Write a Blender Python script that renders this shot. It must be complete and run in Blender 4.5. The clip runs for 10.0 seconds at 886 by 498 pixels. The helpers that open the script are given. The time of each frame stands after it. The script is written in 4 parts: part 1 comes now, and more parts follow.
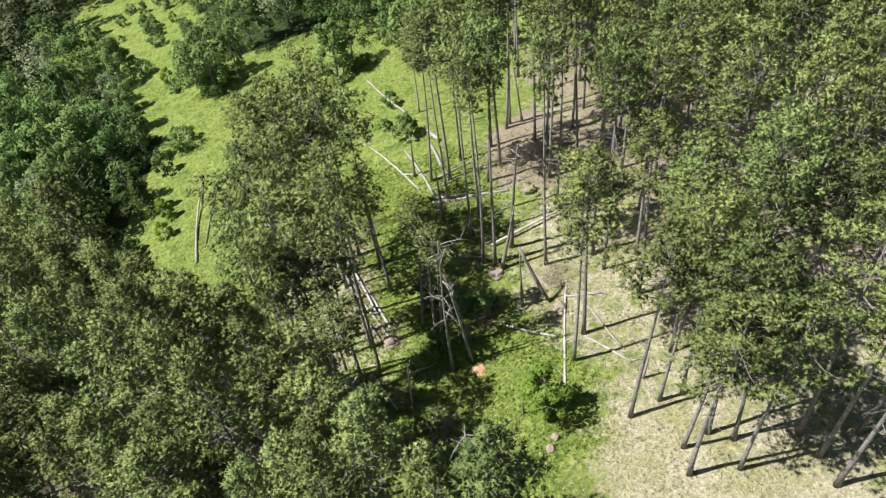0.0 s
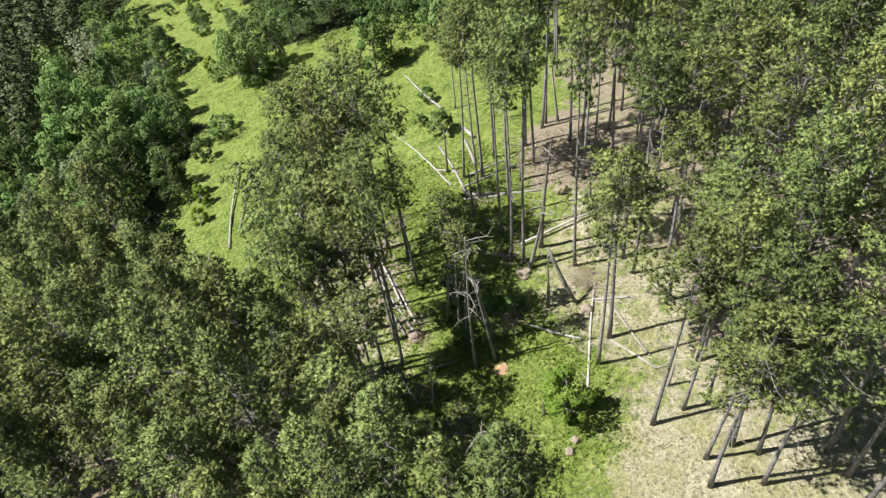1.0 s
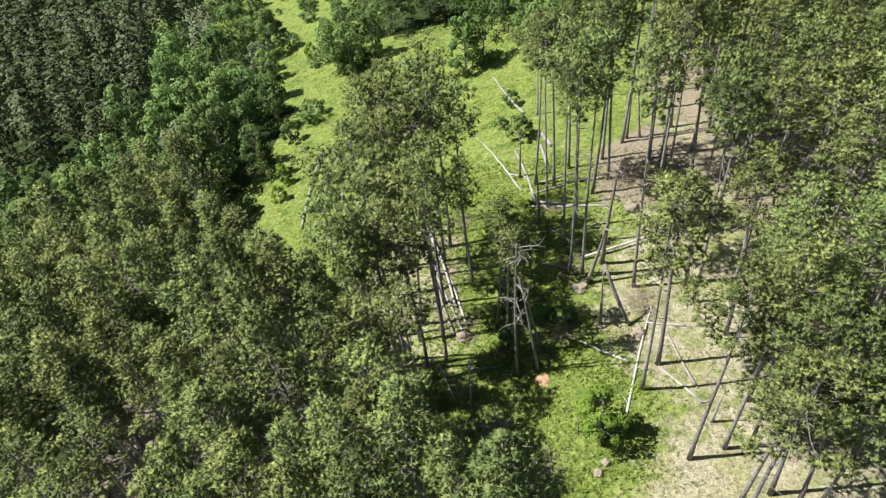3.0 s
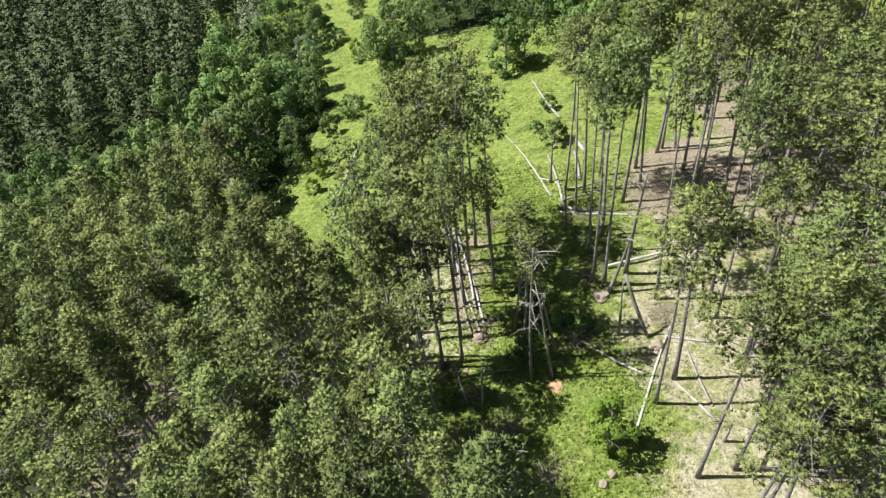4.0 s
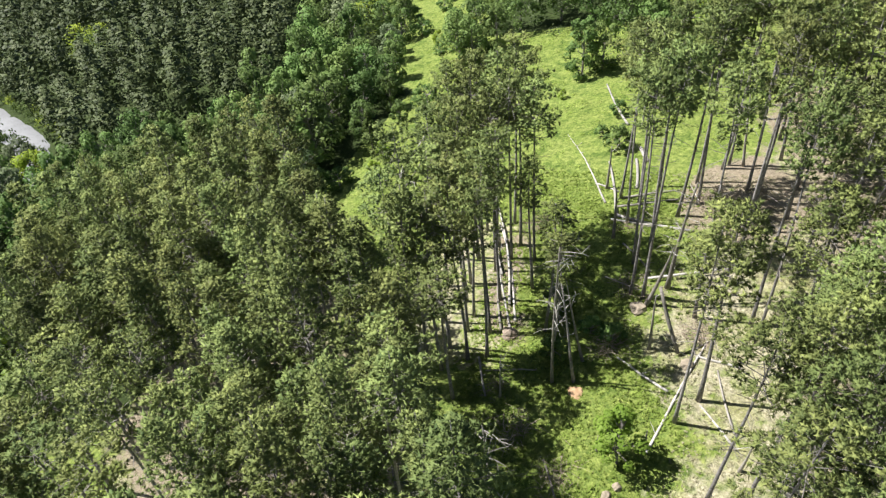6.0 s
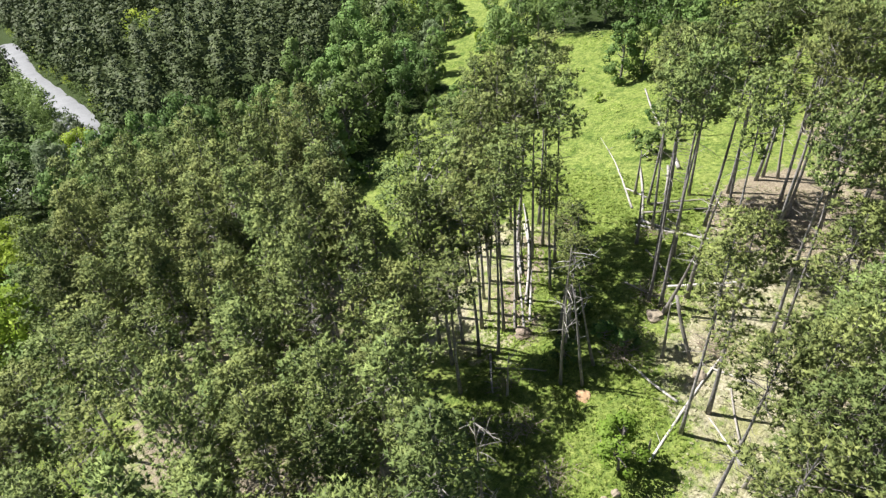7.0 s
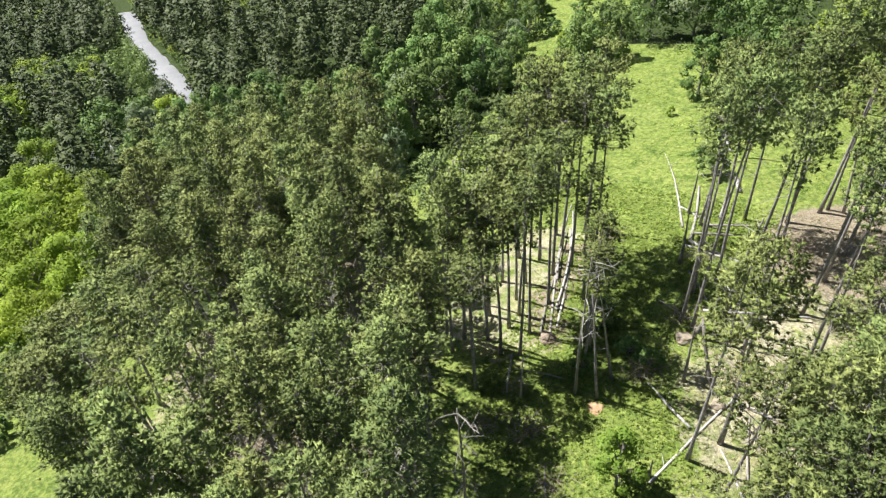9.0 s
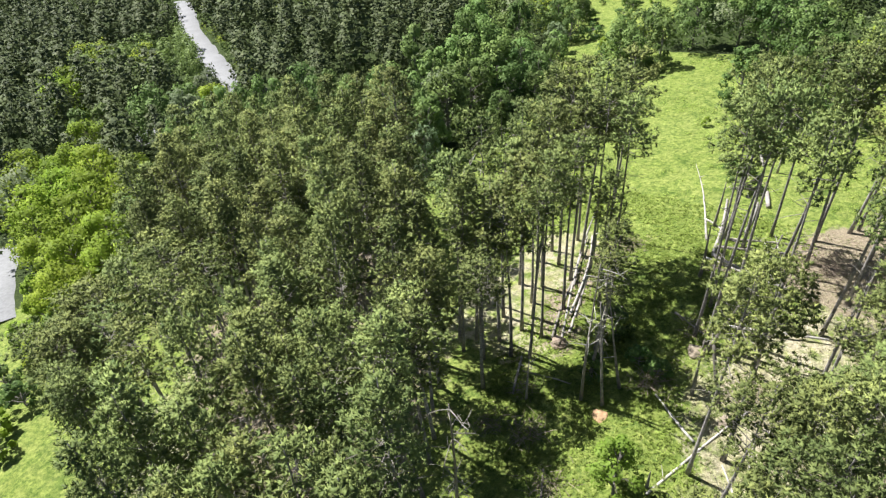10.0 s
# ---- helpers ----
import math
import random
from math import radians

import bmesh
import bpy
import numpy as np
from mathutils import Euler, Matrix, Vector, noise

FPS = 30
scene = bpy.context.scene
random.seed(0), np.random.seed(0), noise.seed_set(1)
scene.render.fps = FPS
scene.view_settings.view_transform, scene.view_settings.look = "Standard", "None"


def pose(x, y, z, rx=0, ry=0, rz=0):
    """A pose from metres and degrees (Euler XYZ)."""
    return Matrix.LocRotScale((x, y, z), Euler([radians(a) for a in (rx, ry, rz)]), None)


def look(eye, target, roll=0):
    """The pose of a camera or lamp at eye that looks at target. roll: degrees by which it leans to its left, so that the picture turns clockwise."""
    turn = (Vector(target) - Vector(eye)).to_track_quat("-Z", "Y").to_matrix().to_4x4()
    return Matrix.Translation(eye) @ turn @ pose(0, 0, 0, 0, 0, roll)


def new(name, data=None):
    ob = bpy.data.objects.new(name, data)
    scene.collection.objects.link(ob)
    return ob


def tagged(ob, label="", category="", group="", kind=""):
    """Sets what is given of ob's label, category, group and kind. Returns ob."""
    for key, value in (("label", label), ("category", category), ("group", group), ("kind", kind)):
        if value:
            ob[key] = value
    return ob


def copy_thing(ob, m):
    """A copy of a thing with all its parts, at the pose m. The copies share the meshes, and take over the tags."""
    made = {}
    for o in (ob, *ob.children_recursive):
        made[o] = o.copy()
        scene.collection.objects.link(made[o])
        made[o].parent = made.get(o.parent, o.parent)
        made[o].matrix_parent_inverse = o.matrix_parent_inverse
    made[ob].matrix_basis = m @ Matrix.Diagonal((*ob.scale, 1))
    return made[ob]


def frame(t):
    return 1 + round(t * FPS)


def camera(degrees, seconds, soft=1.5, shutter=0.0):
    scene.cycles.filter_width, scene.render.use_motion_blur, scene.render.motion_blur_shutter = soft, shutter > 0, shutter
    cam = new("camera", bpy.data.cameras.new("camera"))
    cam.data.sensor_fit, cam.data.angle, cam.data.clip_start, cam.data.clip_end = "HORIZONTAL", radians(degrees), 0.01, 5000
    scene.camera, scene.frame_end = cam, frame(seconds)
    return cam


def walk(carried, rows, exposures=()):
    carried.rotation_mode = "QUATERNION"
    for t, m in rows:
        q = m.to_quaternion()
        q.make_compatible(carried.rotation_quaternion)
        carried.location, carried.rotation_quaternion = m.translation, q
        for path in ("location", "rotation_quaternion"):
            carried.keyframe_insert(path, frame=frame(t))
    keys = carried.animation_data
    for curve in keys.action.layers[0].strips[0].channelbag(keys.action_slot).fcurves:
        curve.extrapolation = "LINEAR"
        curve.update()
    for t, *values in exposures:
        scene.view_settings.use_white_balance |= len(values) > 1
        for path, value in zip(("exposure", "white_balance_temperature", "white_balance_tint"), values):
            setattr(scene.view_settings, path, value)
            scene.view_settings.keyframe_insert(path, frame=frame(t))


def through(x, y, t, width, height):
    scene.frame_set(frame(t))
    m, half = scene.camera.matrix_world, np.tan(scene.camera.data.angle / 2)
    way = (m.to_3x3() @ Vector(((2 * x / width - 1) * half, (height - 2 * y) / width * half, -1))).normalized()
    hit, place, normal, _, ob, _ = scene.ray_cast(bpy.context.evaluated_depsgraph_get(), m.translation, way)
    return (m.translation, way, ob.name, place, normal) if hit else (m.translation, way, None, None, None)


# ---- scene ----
cam = camera(67.70, 10.0, soft=1.3)
PATH = [
    (0, (0.001, 0.000, 32.000), (-0.033, 14.595, 18.326), -7.65),
    (0.5, (0.192, -0.040, 31.923), (-0.269, 14.558, 18.260), -7.83),
    (1, (0.306, -0.068, 31.865), (-0.735, 14.540, 18.244), -7.76),
    (1.5, (0.531, -0.124, 31.848), (-1.117, 14.483, 18.286), -7.66),
    (2, (0.866, -0.161, 31.870), (-1.401, 14.420, 18.370), -7.57),
    (2.5, (1.334, -0.175, 31.936), (-1.558, 14.352, 18.497), -7.49),
    (4, (3.063, -0.060, 32.001), (-1.647, 14.140, 18.729), -7.19),
    (4.5, (3.659, -0.004, 31.938), (-1.627, 14.031, 18.707), -7.07),
    (5, (4.293, 0.061, 31.818), (-1.550, 13.917, 18.632), -6.93),
    (5.5, (4.945, 0.124, 31.680), (-1.445, 13.785, 18.544), -6.77),
    (7, (6.964, 0.575, 31.260), (-1.047, 13.485, 18.254), -6.10),
    (7.5, (7.609, 0.762, 31.213), (-0.902, 13.377, 18.235), -5.85),
    (8, (8.279, 0.962, 31.160), (-0.723, 13.266, 18.215), -5.55),
    (8.5, (8.924, 1.231, 31.175), (-0.562, 13.205, 18.267), -5.27),
    (9, (9.573, 1.534, 31.240), (-0.379, 13.154, 18.359), -5.02),
    (9.5, (10.220, 1.854, 31.301), (-0.182, 13.107, 18.450), -4.76),
    (10, (10.865, 2.166, 31.376), (0.033, 13.032, 18.546), -4.48),
]
walk(cam, [(t, look(eye, target, roll)) for t, eye, target, roll in PATH], exposures=[(0.0, 0.77), (10.0, 1.12)])

# ---- light: clear summer day, sun from -x ----
SUN_UP, SUN_TURN = 53.0, 4.5
world = bpy.data.worlds.new("sky")
scene.world = world
world.use_nodes = True
_wn = world.node_tree.nodes
_sky = _wn.new("ShaderNodeTexSky")
_sky.sky_type = "NISHITA"
_sky.sun_disc = False
_sky.sun_elevation = radians(SUN_UP)
_sky.sun_rotation = radians(-90 - SUN_TURN)
world.node_tree.links.new(_sky.outputs[0], _wn["Background"].inputs[0])
_wn["Background"].inputs[1].default_value = 0.04
sun_data = bpy.data.lights.new("sun", "SUN")
sun_data.energy = 5.0
sun_data.angle = radians(0.5)
sun_data.color = (1.0, 0.955, 0.90)
sun = new("sun", sun_data)
sun.matrix_world = look((-60 * math.cos(radians(SUN_UP)) * math.cos(radians(SUN_TURN)), -60 * math.cos(radians(SUN_UP)) * math.sin(radians(SUN_TURN)), 60 * math.sin(radians(SUN_UP))), (0, 0, 0))

R = random.Random(7)


# ---- materials ----
def material(name, rough=0.9, spec=0.2):
    m = bpy.data.materials.new(name)
    m.use_nodes = True
    nt = m.node_tree
    b = nt.nodes["Principled BSDF"]
    b.inputs["Roughness"].default_value = rough
    b.inputs["Specular IOR Level"].default_value = spec
    return m, nt, b


def node(nt, kind, **sockets):
    n = nt.nodes.new(kind)
    for k, v in sockets.items():
        n.inputs[k.replace("_", " ")].default_value = v
    return n


def noise_tex(nt, scale, detail=4.0, coord="Object", rough=0.55):
    tc = nt.nodes.new("ShaderNodeTexCoord")
    n = node(nt, "ShaderNodeTexNoise", Scale=scale, Detail=detail, Roughness=rough)
    nt.links.new(tc.outputs[coord], n.inputs["Vector"])
    return n


def ramp(nt, src, stops):
    r = nt.nodes.new("ShaderNodeValToRGB")
    e = r.color_ramp.elements
    while len(e) < len(stops):
        e.new(0.5)
    for k, (p, c) in zip(e, stops):
        k.position, k.color = p, (*c, 1)
    nt.links.new(src, r.inputs[0])
    return r


def mix(nt, fac, a, b, blend="MIX"):
    m = nt.nodes.new("ShaderNodeMix")
    m.data_type, m.blend_type = "RGBA", blend
    for sock, v in ((m.inputs[0], fac), (m.inputs[6], a), (m.inputs[7], b)):
        if hasattr(v, "is_linked"):
            nt.links.new(v, sock)
        else:
            sock.default_value = v if isinstance(v, float) else (*v, 1)
    return m.outputs[2]


def bump(nt, b, src, strength, distance):
    n = node(nt, "ShaderNodeBump", Strength=strength, Distance=distance)
    nt.links.new(src, n.inputs["Height"])
    nt.links.new(n.outputs[0], b.inputs["Normal"])


def foliage(name, dark, mid, light, through=0.35, hue=0.03):
    """Leaves: colour by island and by tree, part of the light passing through."""
    m, nt, b = material(name, 0.6, 0.14)
    geo = nt.nodes.new("ShaderNodeNewGeometry")
    oi = nt.nodes.new("ShaderNodeObjectInfo")
    at = nt.nodes.new("ShaderNodeVertexColor")
    at.layer_name = "tone"
    both = nt.nodes.new("ShaderNodeMix")
    both.inputs[0].default_value = 0.3
    nt.links.new(at.outputs[0], both.inputs[2])
    nt.links.new(geo.outputs["Random Per Island"], both.inputs[3])
    c = ramp(nt, both.outputs[0], [(0.1, dark), (0.5, mid), (0.9, light)])
    big = noise_tex(nt, 0.9, 2.0)
    v = nt.nodes.new("ShaderNodeMapRange")
    v.inputs[3].default_value, v.inputs[4].default_value = 0.72, 1.28
    nt.links.new(oi.outputs["Random"], v.inputs[0])
    h = nt.nodes.new("ShaderNodeMapRange")
    h.inputs[3].default_value, h.inputs[4].default_value = 0.5 - hue, 0.5 + hue
    wn = nt.nodes.new("ShaderNodeTexWhiteNoise")
    wn.noise_dimensions = "1D"
    nt.links.new(oi.outputs["Random"], wn.inputs["W"])
    nt.links.new(wn.outputs["Value"], h.inputs[0])
    hs = nt.nodes.new("ShaderNodeHueSaturation")
    nt.links.new(h.outputs[0], hs.inputs["Hue"])
    nt.links.new(v.outputs[0], hs.inputs["Value"])
    nt.links.new(mix(nt, 0.25, c.outputs[0], ramp(nt, big.outputs[0], [(0.35, dark), (0.65, light)]).outputs[0]), hs.inputs["Color"])
    nt.links.new(hs.outputs[0], b.inputs["Base Color"])
    tr = nt.nodes.new("ShaderNodeBsdfTranslucent")
    nt.links.new(hs.outputs[0], tr.inputs[0])
    ms = nt.nodes.new("ShaderNodeMixShader")
    ms.inputs[0].default_value = through
    nt.links.new(b.outputs[0], ms.inputs[1])
    nt.links.new(tr.outputs[0], ms.inputs[2])
    nt.links.new(ms.outputs[0], nt.nodes["Material Output"].inputs[0])
    return m


def bark(name, dark, light, scale=9.0):
    m, nt, b = material(name, 0.95, 0.1)
    n = noise_tex(nt, scale, 6.0)
    oi = nt.nodes.new("ShaderNodeObjectInfo")
    lo = noise_tex(nt, 0.8, 2.0)
    c = ramp(nt, n.outputs[0], [(0.3, dark), (0.7, light)])
    hs = nt.nodes.new("ShaderNodeHueSaturation")
    v = nt.nodes.new("ShaderNodeMapRange")
    v.inputs[3].default_value, v.inputs[4].default_value = 0.75, 1.25
    nt.links.new(oi.outputs["Random"], v.inputs[0])
    nt.links.new(v.outputs[0], hs.inputs["Value"])
    nt.links.new(mix(nt, 0.4, c.outputs[0], ramp(nt, lo.outputs[0], [(0.3, dark), (0.7, light)]).outputs[0]), hs.inputs["Color"])
    nt.links.new(hs.outputs[0], b.inputs["Base Color"])
    bump(nt, b, n.outputs[0], 0.8, 0.04)
    return m


NEEDLE = foliage("pine_needles", (0.062, 0.095, 0.034), (0.174, 0.222, 0.072), (0.292, 0.345, 0.112), 0.12, 0.016)
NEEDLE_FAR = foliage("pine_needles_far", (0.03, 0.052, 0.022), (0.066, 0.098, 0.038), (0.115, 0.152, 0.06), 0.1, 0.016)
LEAF = foliage("broad_leaves", (0.056, 0.105, 0.03), (0.12, 0.2, 0.054), (0.21, 0.31, 0.095), 0.25, 0.014)
LEAF_BRIGHT = foliage("bright_leaves", (0.17, 0.25, 0.03), (0.27, 0.38, 0.05), (0.37, 0.48, 0.08), 0.45, 0.012)
LEAF_FRESH = foliage("fresh_leaves", (0.19, 0.32, 0.045), (0.29, 0.45, 0.07), (0.39, 0.55, 0.12), 0.45, 0.0)
LEAF_SILVER = foliage("silver_leaves", (0.10, 0.15, 0.07), (0.17, 0.23, 0.12), (0.27, 0.33, 0.19), 0.3, 0.02)
BARK = bark("pine_bark", (0.065, 0.06, 0.06), (0.42, 0.40, 0.40), 7.0)
BARK_DARK = bark("limb_bark", (0.10, 0.09, 0.08), (0.36, 0.34, 0.32))
DEADWOOD = bark("dead_wood", (0.21, 0.2, 0.185), (0.58, 0.56, 0.53), 6.0)
GREYWOOD = bark("grey_dead_wood", (0.16, 0.148, 0.13), (0.38, 0.36, 0.33), 6.0)
BRUSH = bark("dry_brush", (0.20, 0.15, 0.11), (0.42, 0.36, 0.30), 12.0)


def ground_material():
    m, nt, b = material("meadow_and_litter", 0.95, 0.1)
    at = nt.nodes.new("ShaderNodeVertexColor")
    at.layer_name = "cover"
    sep = nt.nodes.new("ShaderNodeSeparateColor")
    nt.links.new(at.outputs[0], sep.inputs[0])
    fine, mid, big = noise_tex(nt, 9.0, 6.0, rough=0.7), noise_tex(nt, 1.3, 5.0), noise_tex(nt, 0.22, 3.0)
    grass = ramp(nt, fine.outputs[0], [(0.28, (0.125, 0.19, 0.04)), (0.5, (0.218, 0.295, 0.07)), (0.72, (0.31, 0.38, 0.115))]).outputs[0]
    grass = mix(nt, ramp(nt, mid.outputs[0], [(0.4, (0, 0, 0)), (0.75, (0.6, 0.6, 0.6))]).outputs[0], grass, (0.245, 0.295, 0.08))
    weeds = noise_tex(nt, 0.55, 5.0, rough=0.65)
    grass = mix(nt, ramp(nt, weeds.outputs[0], [(0.5, (0, 0, 0)), (0.64, (0.8, 0.8, 0.8))]).outputs[0], grass, (0.10, 0.165, 0.035))
    blot = noise_tex(nt, 0.95, 6.0, rough=0.7)
    grass = mix(nt, ramp(nt, blot.outputs[0], [(0.45, (0, 0, 0)), (0.62, (0.75, 0.75, 0.75))]).outputs[0], grass, (0.30, 0.355, 0.105))
    tall = noise_tex(nt, 3.2, 6.0, rough=0.75)
    grass = mix(nt, 1.0, grass, ramp(nt, tall.outputs[0], [(0.36, (0.38, 0.47, 0.42)), (0.64, (1.28, 1.2, 1.25))]).outputs[0], "MULTIPLY")
    straw = ramp(nt, fine.outputs[0], [(0.3, (0.25, 0.23, 0.155)), (0.5, (0.40, 0.375, 0.275)), (0.72, (0.60, 0.565, 0.455))]).outputs[0]
    olive = ramp(nt, fine.outputs[0], [(0.3, (0.16, 0.17, 0.06)), (0.5, (0.27, 0.28, 0.11)), (0.72, (0.40, 0.40, 0.19))]).outputs[0]
    straw = mix(nt, ramp(nt, noise_tex(nt, 0.45, 6.0, rough=0.7).outputs[0], [(0.46, (0, 0, 0)), (0.64, (0.7, 0.7, 0.7))]).outputs[0], straw, olive)
    straw = mix(nt, 1.0, straw, ramp(nt, tall.outputs[0], [(0.36, (0.8, 0.8, 0.78)), (0.64, (1.3, 1.28, 1.25))]).outputs[0], "MULTIPLY")
    litter = ramp(nt, fine.outputs[0], [(0.3, (0.13, 0.10, 0.075)), (0.5, (0.30, 0.255, 0.19)), (0.72, (0.46, 0.40, 0.325))]).outputs[0]

    def rough_mask(channel):
        add = nt.nodes.new("ShaderNodeMath")
        add.operation = "ADD"
        nt.links.new(sep.outputs[channel], add.inputs[0])
        nt.links.new(mid.outputs[0], add.inputs[1])
        return ramp(nt, add.outputs[0], [(0.78, (0, 0, 0)), (1.12, (1, 1, 1))]).outputs[0]

    c = mix(nt, rough_mask(0), grass, straw)
    c = mix(nt, rough_mask(1), c, litter)
    # Green undergrowth, its colour darkened to stand for shade between the trees
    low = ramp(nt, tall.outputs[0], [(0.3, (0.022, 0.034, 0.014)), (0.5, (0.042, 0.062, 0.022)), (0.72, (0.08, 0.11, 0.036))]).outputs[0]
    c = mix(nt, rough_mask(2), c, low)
    c = mix(nt, ramp(nt, big.outputs[0], [(0.3, (0, 0, 0)), (0.7, (0.35, 0.35, 0.35))]).outputs[0], c, (0.75, 0.8, 0.6), "MULTIPLY")
    nt.links.new(c, b.inputs["Base Color"])
    bump(nt, b, tall.outputs[0], 0.8, 0.3)
    return m


GROUND = ground_material()
GRASS = foliage("grass_blades", (0.14, 0.205, 0.036), (0.215, 0.30, 0.062), (0.31, 0.39, 0.10), 0.4, 0.0)
STRAW = foliage("dry_grass_blades", (0.24, 0.24, 0.12), (0.38, 0.365, 0.22), (0.56, 0.53, 0.38), 0.3, 0.0)


def speckled(name, lo, hi, scale, rough=0.9):
    m, nt, b = material(name, rough, 0.2)
    n = noise_tex(nt, scale, 6.0)
    w = noise_tex(nt, scale * 0.08, 3.0)
    c = mix(nt, 0.4, ramp(nt, n.outputs[0], [(0.3, lo), (0.7, hi)]).outputs[0], ramp(nt, w.outputs[0], [(0.3, lo), (0.7, hi)]).outputs[0])
    nt.links.new(c, b.inputs["Base Color"])
    bump(nt, b, n.outputs[0], 0.4, 0.03)
    return m


ROAD = speckled("pale_gravel", (0.175, 0.182, 0.195), (0.28, 0.29, 0.305), 3.0)
ZINC = speckled("weathered_zinc", (0.42, 0.43, 0.45), (0.62, 0.63, 0.65), 4.0, 0.5)
SOIL = speckled("bare_clay", (0.32, 0.20, 0.11), (0.58, 0.40, 0.25), 7.0)
ROCK = speckled("pale_rock", (0.20, 0.17, 0.13), (0.42, 0.36, 0.28), 5.0)


# ---- plan ----
def soft_step(a, b, v):
    u = min(1.0, max(0.0, (v - a) / (b - a)))
    return u * u * (3 - 2 * u)


def height(x, y):
    """The hillside: falls to the valley road on one side, rises gently on the other."""
    k = 2.0
    s = math.log1p(math.exp(-abs(x) / k)) * k + max(x, 0)
    z = 0.2 * (x - s) + 0.13 * s + 0.048 - 0.0
    if x < -230:
        z = 0.2 * -230 + (x + 230) * 0.04
    if x > 90:
        z = 0.13 * 90 + (x - 90) * 0.05
    near = 1 - soft_step(120, 220, math.hypot(x, y))
    z += near * (0.22 * noise.noise((x * 0.16, y * 0.16, 0)) + 0.12 * noise.noise((x * 0.8, y * 0.8, 3)))
    return z


def inside(poly, x, y):
    hit = False
    for (ax, ay), (bx, by) in zip(poly, poly[1:] + poly[:1]):
        if (ay > y) != (by > y) and x < (bx - ax) * (y - ay) / (by - ay) + ax:
            hit = not hit
    return hit


def reach(poly, x, y):
    best = 1e9
    for (ax, ay), (bx, by) in zip(poly, poly[1:] + poly[:1]):
        dx, dy = bx - ax, by - ay
        u = min(1, max(0, ((x - ax) * dx + (y - ay) * dy) / (dx * dx + dy * dy)))
        best = min(best, math.hypot(x - ax - u * dx, y - ay - u * dy))
    return best


WEST_STAND = [(-36, 17.5), (-39, 21.5), (-41, 27), (-36, 31.5), (-31, 34.5), (-25, 35), (-19.5, 30.5), (-16.5, 27), (-14, 23.8), (-11, 23.3), (-8.8, 23.8), (-8.1, 21.6), (-6.8, 19.3), (-4.2, 16),
              (-1.5, 12.5), (1, 10.5), (3, 6), (-3, 2.5), (-8, 2.5), (-13, 4.5), (-18, 6.5), (-24, 9.2), (-31, 13.5)]
EAST_STAND = [(11.5, 21), (11.2, 27), (11.5, 31), (12, 37), (11.0, 43), (9.5, 49), (8, 56), (10, 63), (22, 62), (31, 44), (31, 22), (19, 19.5), (13.5, 18.8)]
BROADLEAF = [(-28.5, 39.5), (-30, 43), (-31.5, 48), (-33, 55), (-37, 63), (-41, 73), (-45, 66), (-47, 57), (-53, 50), (-58, 42), (-57, 30), (-54, 26), (-45, 28), (-41, 33), (-34, 37.5), (-28, 38.5)]
MEADOW = [(-17, 31), (-23, 36), (-25, 42), (-26.5, 50), (-24, 54), (-28, 64), (-35, 72), (-42, 84), (-55, 106), (-60, 126), (-45, 130), (-35, 106), (-27.5, 86),
          (-25, 77.5), (-20, 76), (-16, 77), (-10, 78), (-5, 74), (-3, 66), (2, 60), (5, 52), (0, 42), (-8, 41), (-12, 38)]
CLEARING = [(-7, 24), (-8, 41), (-3, 60), (9, 62), (12, 40), (12, 20), (12, 8), (4, 2), (1, 10)]
VERGE = [(-18, 2), (-25, 6), (-30, 11), (-37, 12), (-48, 9), (-50, 4), (-38, -4), (-20, -8)]
DRY = [(4.5, 8), (5.5, 14), (7, 19), (6.3, 23), (3.4, 27), (3.6, 33), (5.2, 38), (4, 46), (10, 50), (24, 50), (60, 60), (60, 0), (20, -5)]
TRUNK_FLOOR = [(-13, 23), (-4, 23.5), (-2.8, 28), (-4, 34), (-7, 39), (-13, 38)]
LOG_STRIP = [(-8.4, 36.5), (-6.5, 37.2), (-3.4, 28.4), (-3.8, 26.2), (-6.0, 26.6), (-7, 30)]
LITTER = [(4.2, 39.5), (3.5, 43), (5, 47.5), (9, 49), (13, 46), (12, 38), (8, 37)]
ROAD_LINE = [(-260, 128), (-183, 95.5), (-145, 76.5), (-120, 66.5), (-100.5, 58.5), (-86, 52), (-78, 45), (-76, 37), (-80, 30.5), (-90, 27)]
LAYBY_LINE = [(-68, 10), (-59, 6.4), (-48.5, 3.6), (-44, 1)]
ROAD_HALF = 2.2
OPEN_CORNER = [(-24.5, 4), (-14, 2.5), (-13, 8.5), (-16, 13.5), (-21, 16), (-27, 13)]


def part(name, data, mat, parent, label=""):
    ob = new(name, data)
    if mat is not None and not data.materials:
        data.materials.append(mat)
    ob.parent = parent
    return tagged(ob, label)


def tone_layer(me, tones):
    """Leaf colour varies from brush to brush and from clump to clump."""
    t = np.asarray(tones, dtype=np.float32)
    me.color_attributes.new("tone", "FLOAT_COLOR", "POINT").data.foreach_set("color", np.stack([t, t, t, np.ones_like(t)], 1).ravel())


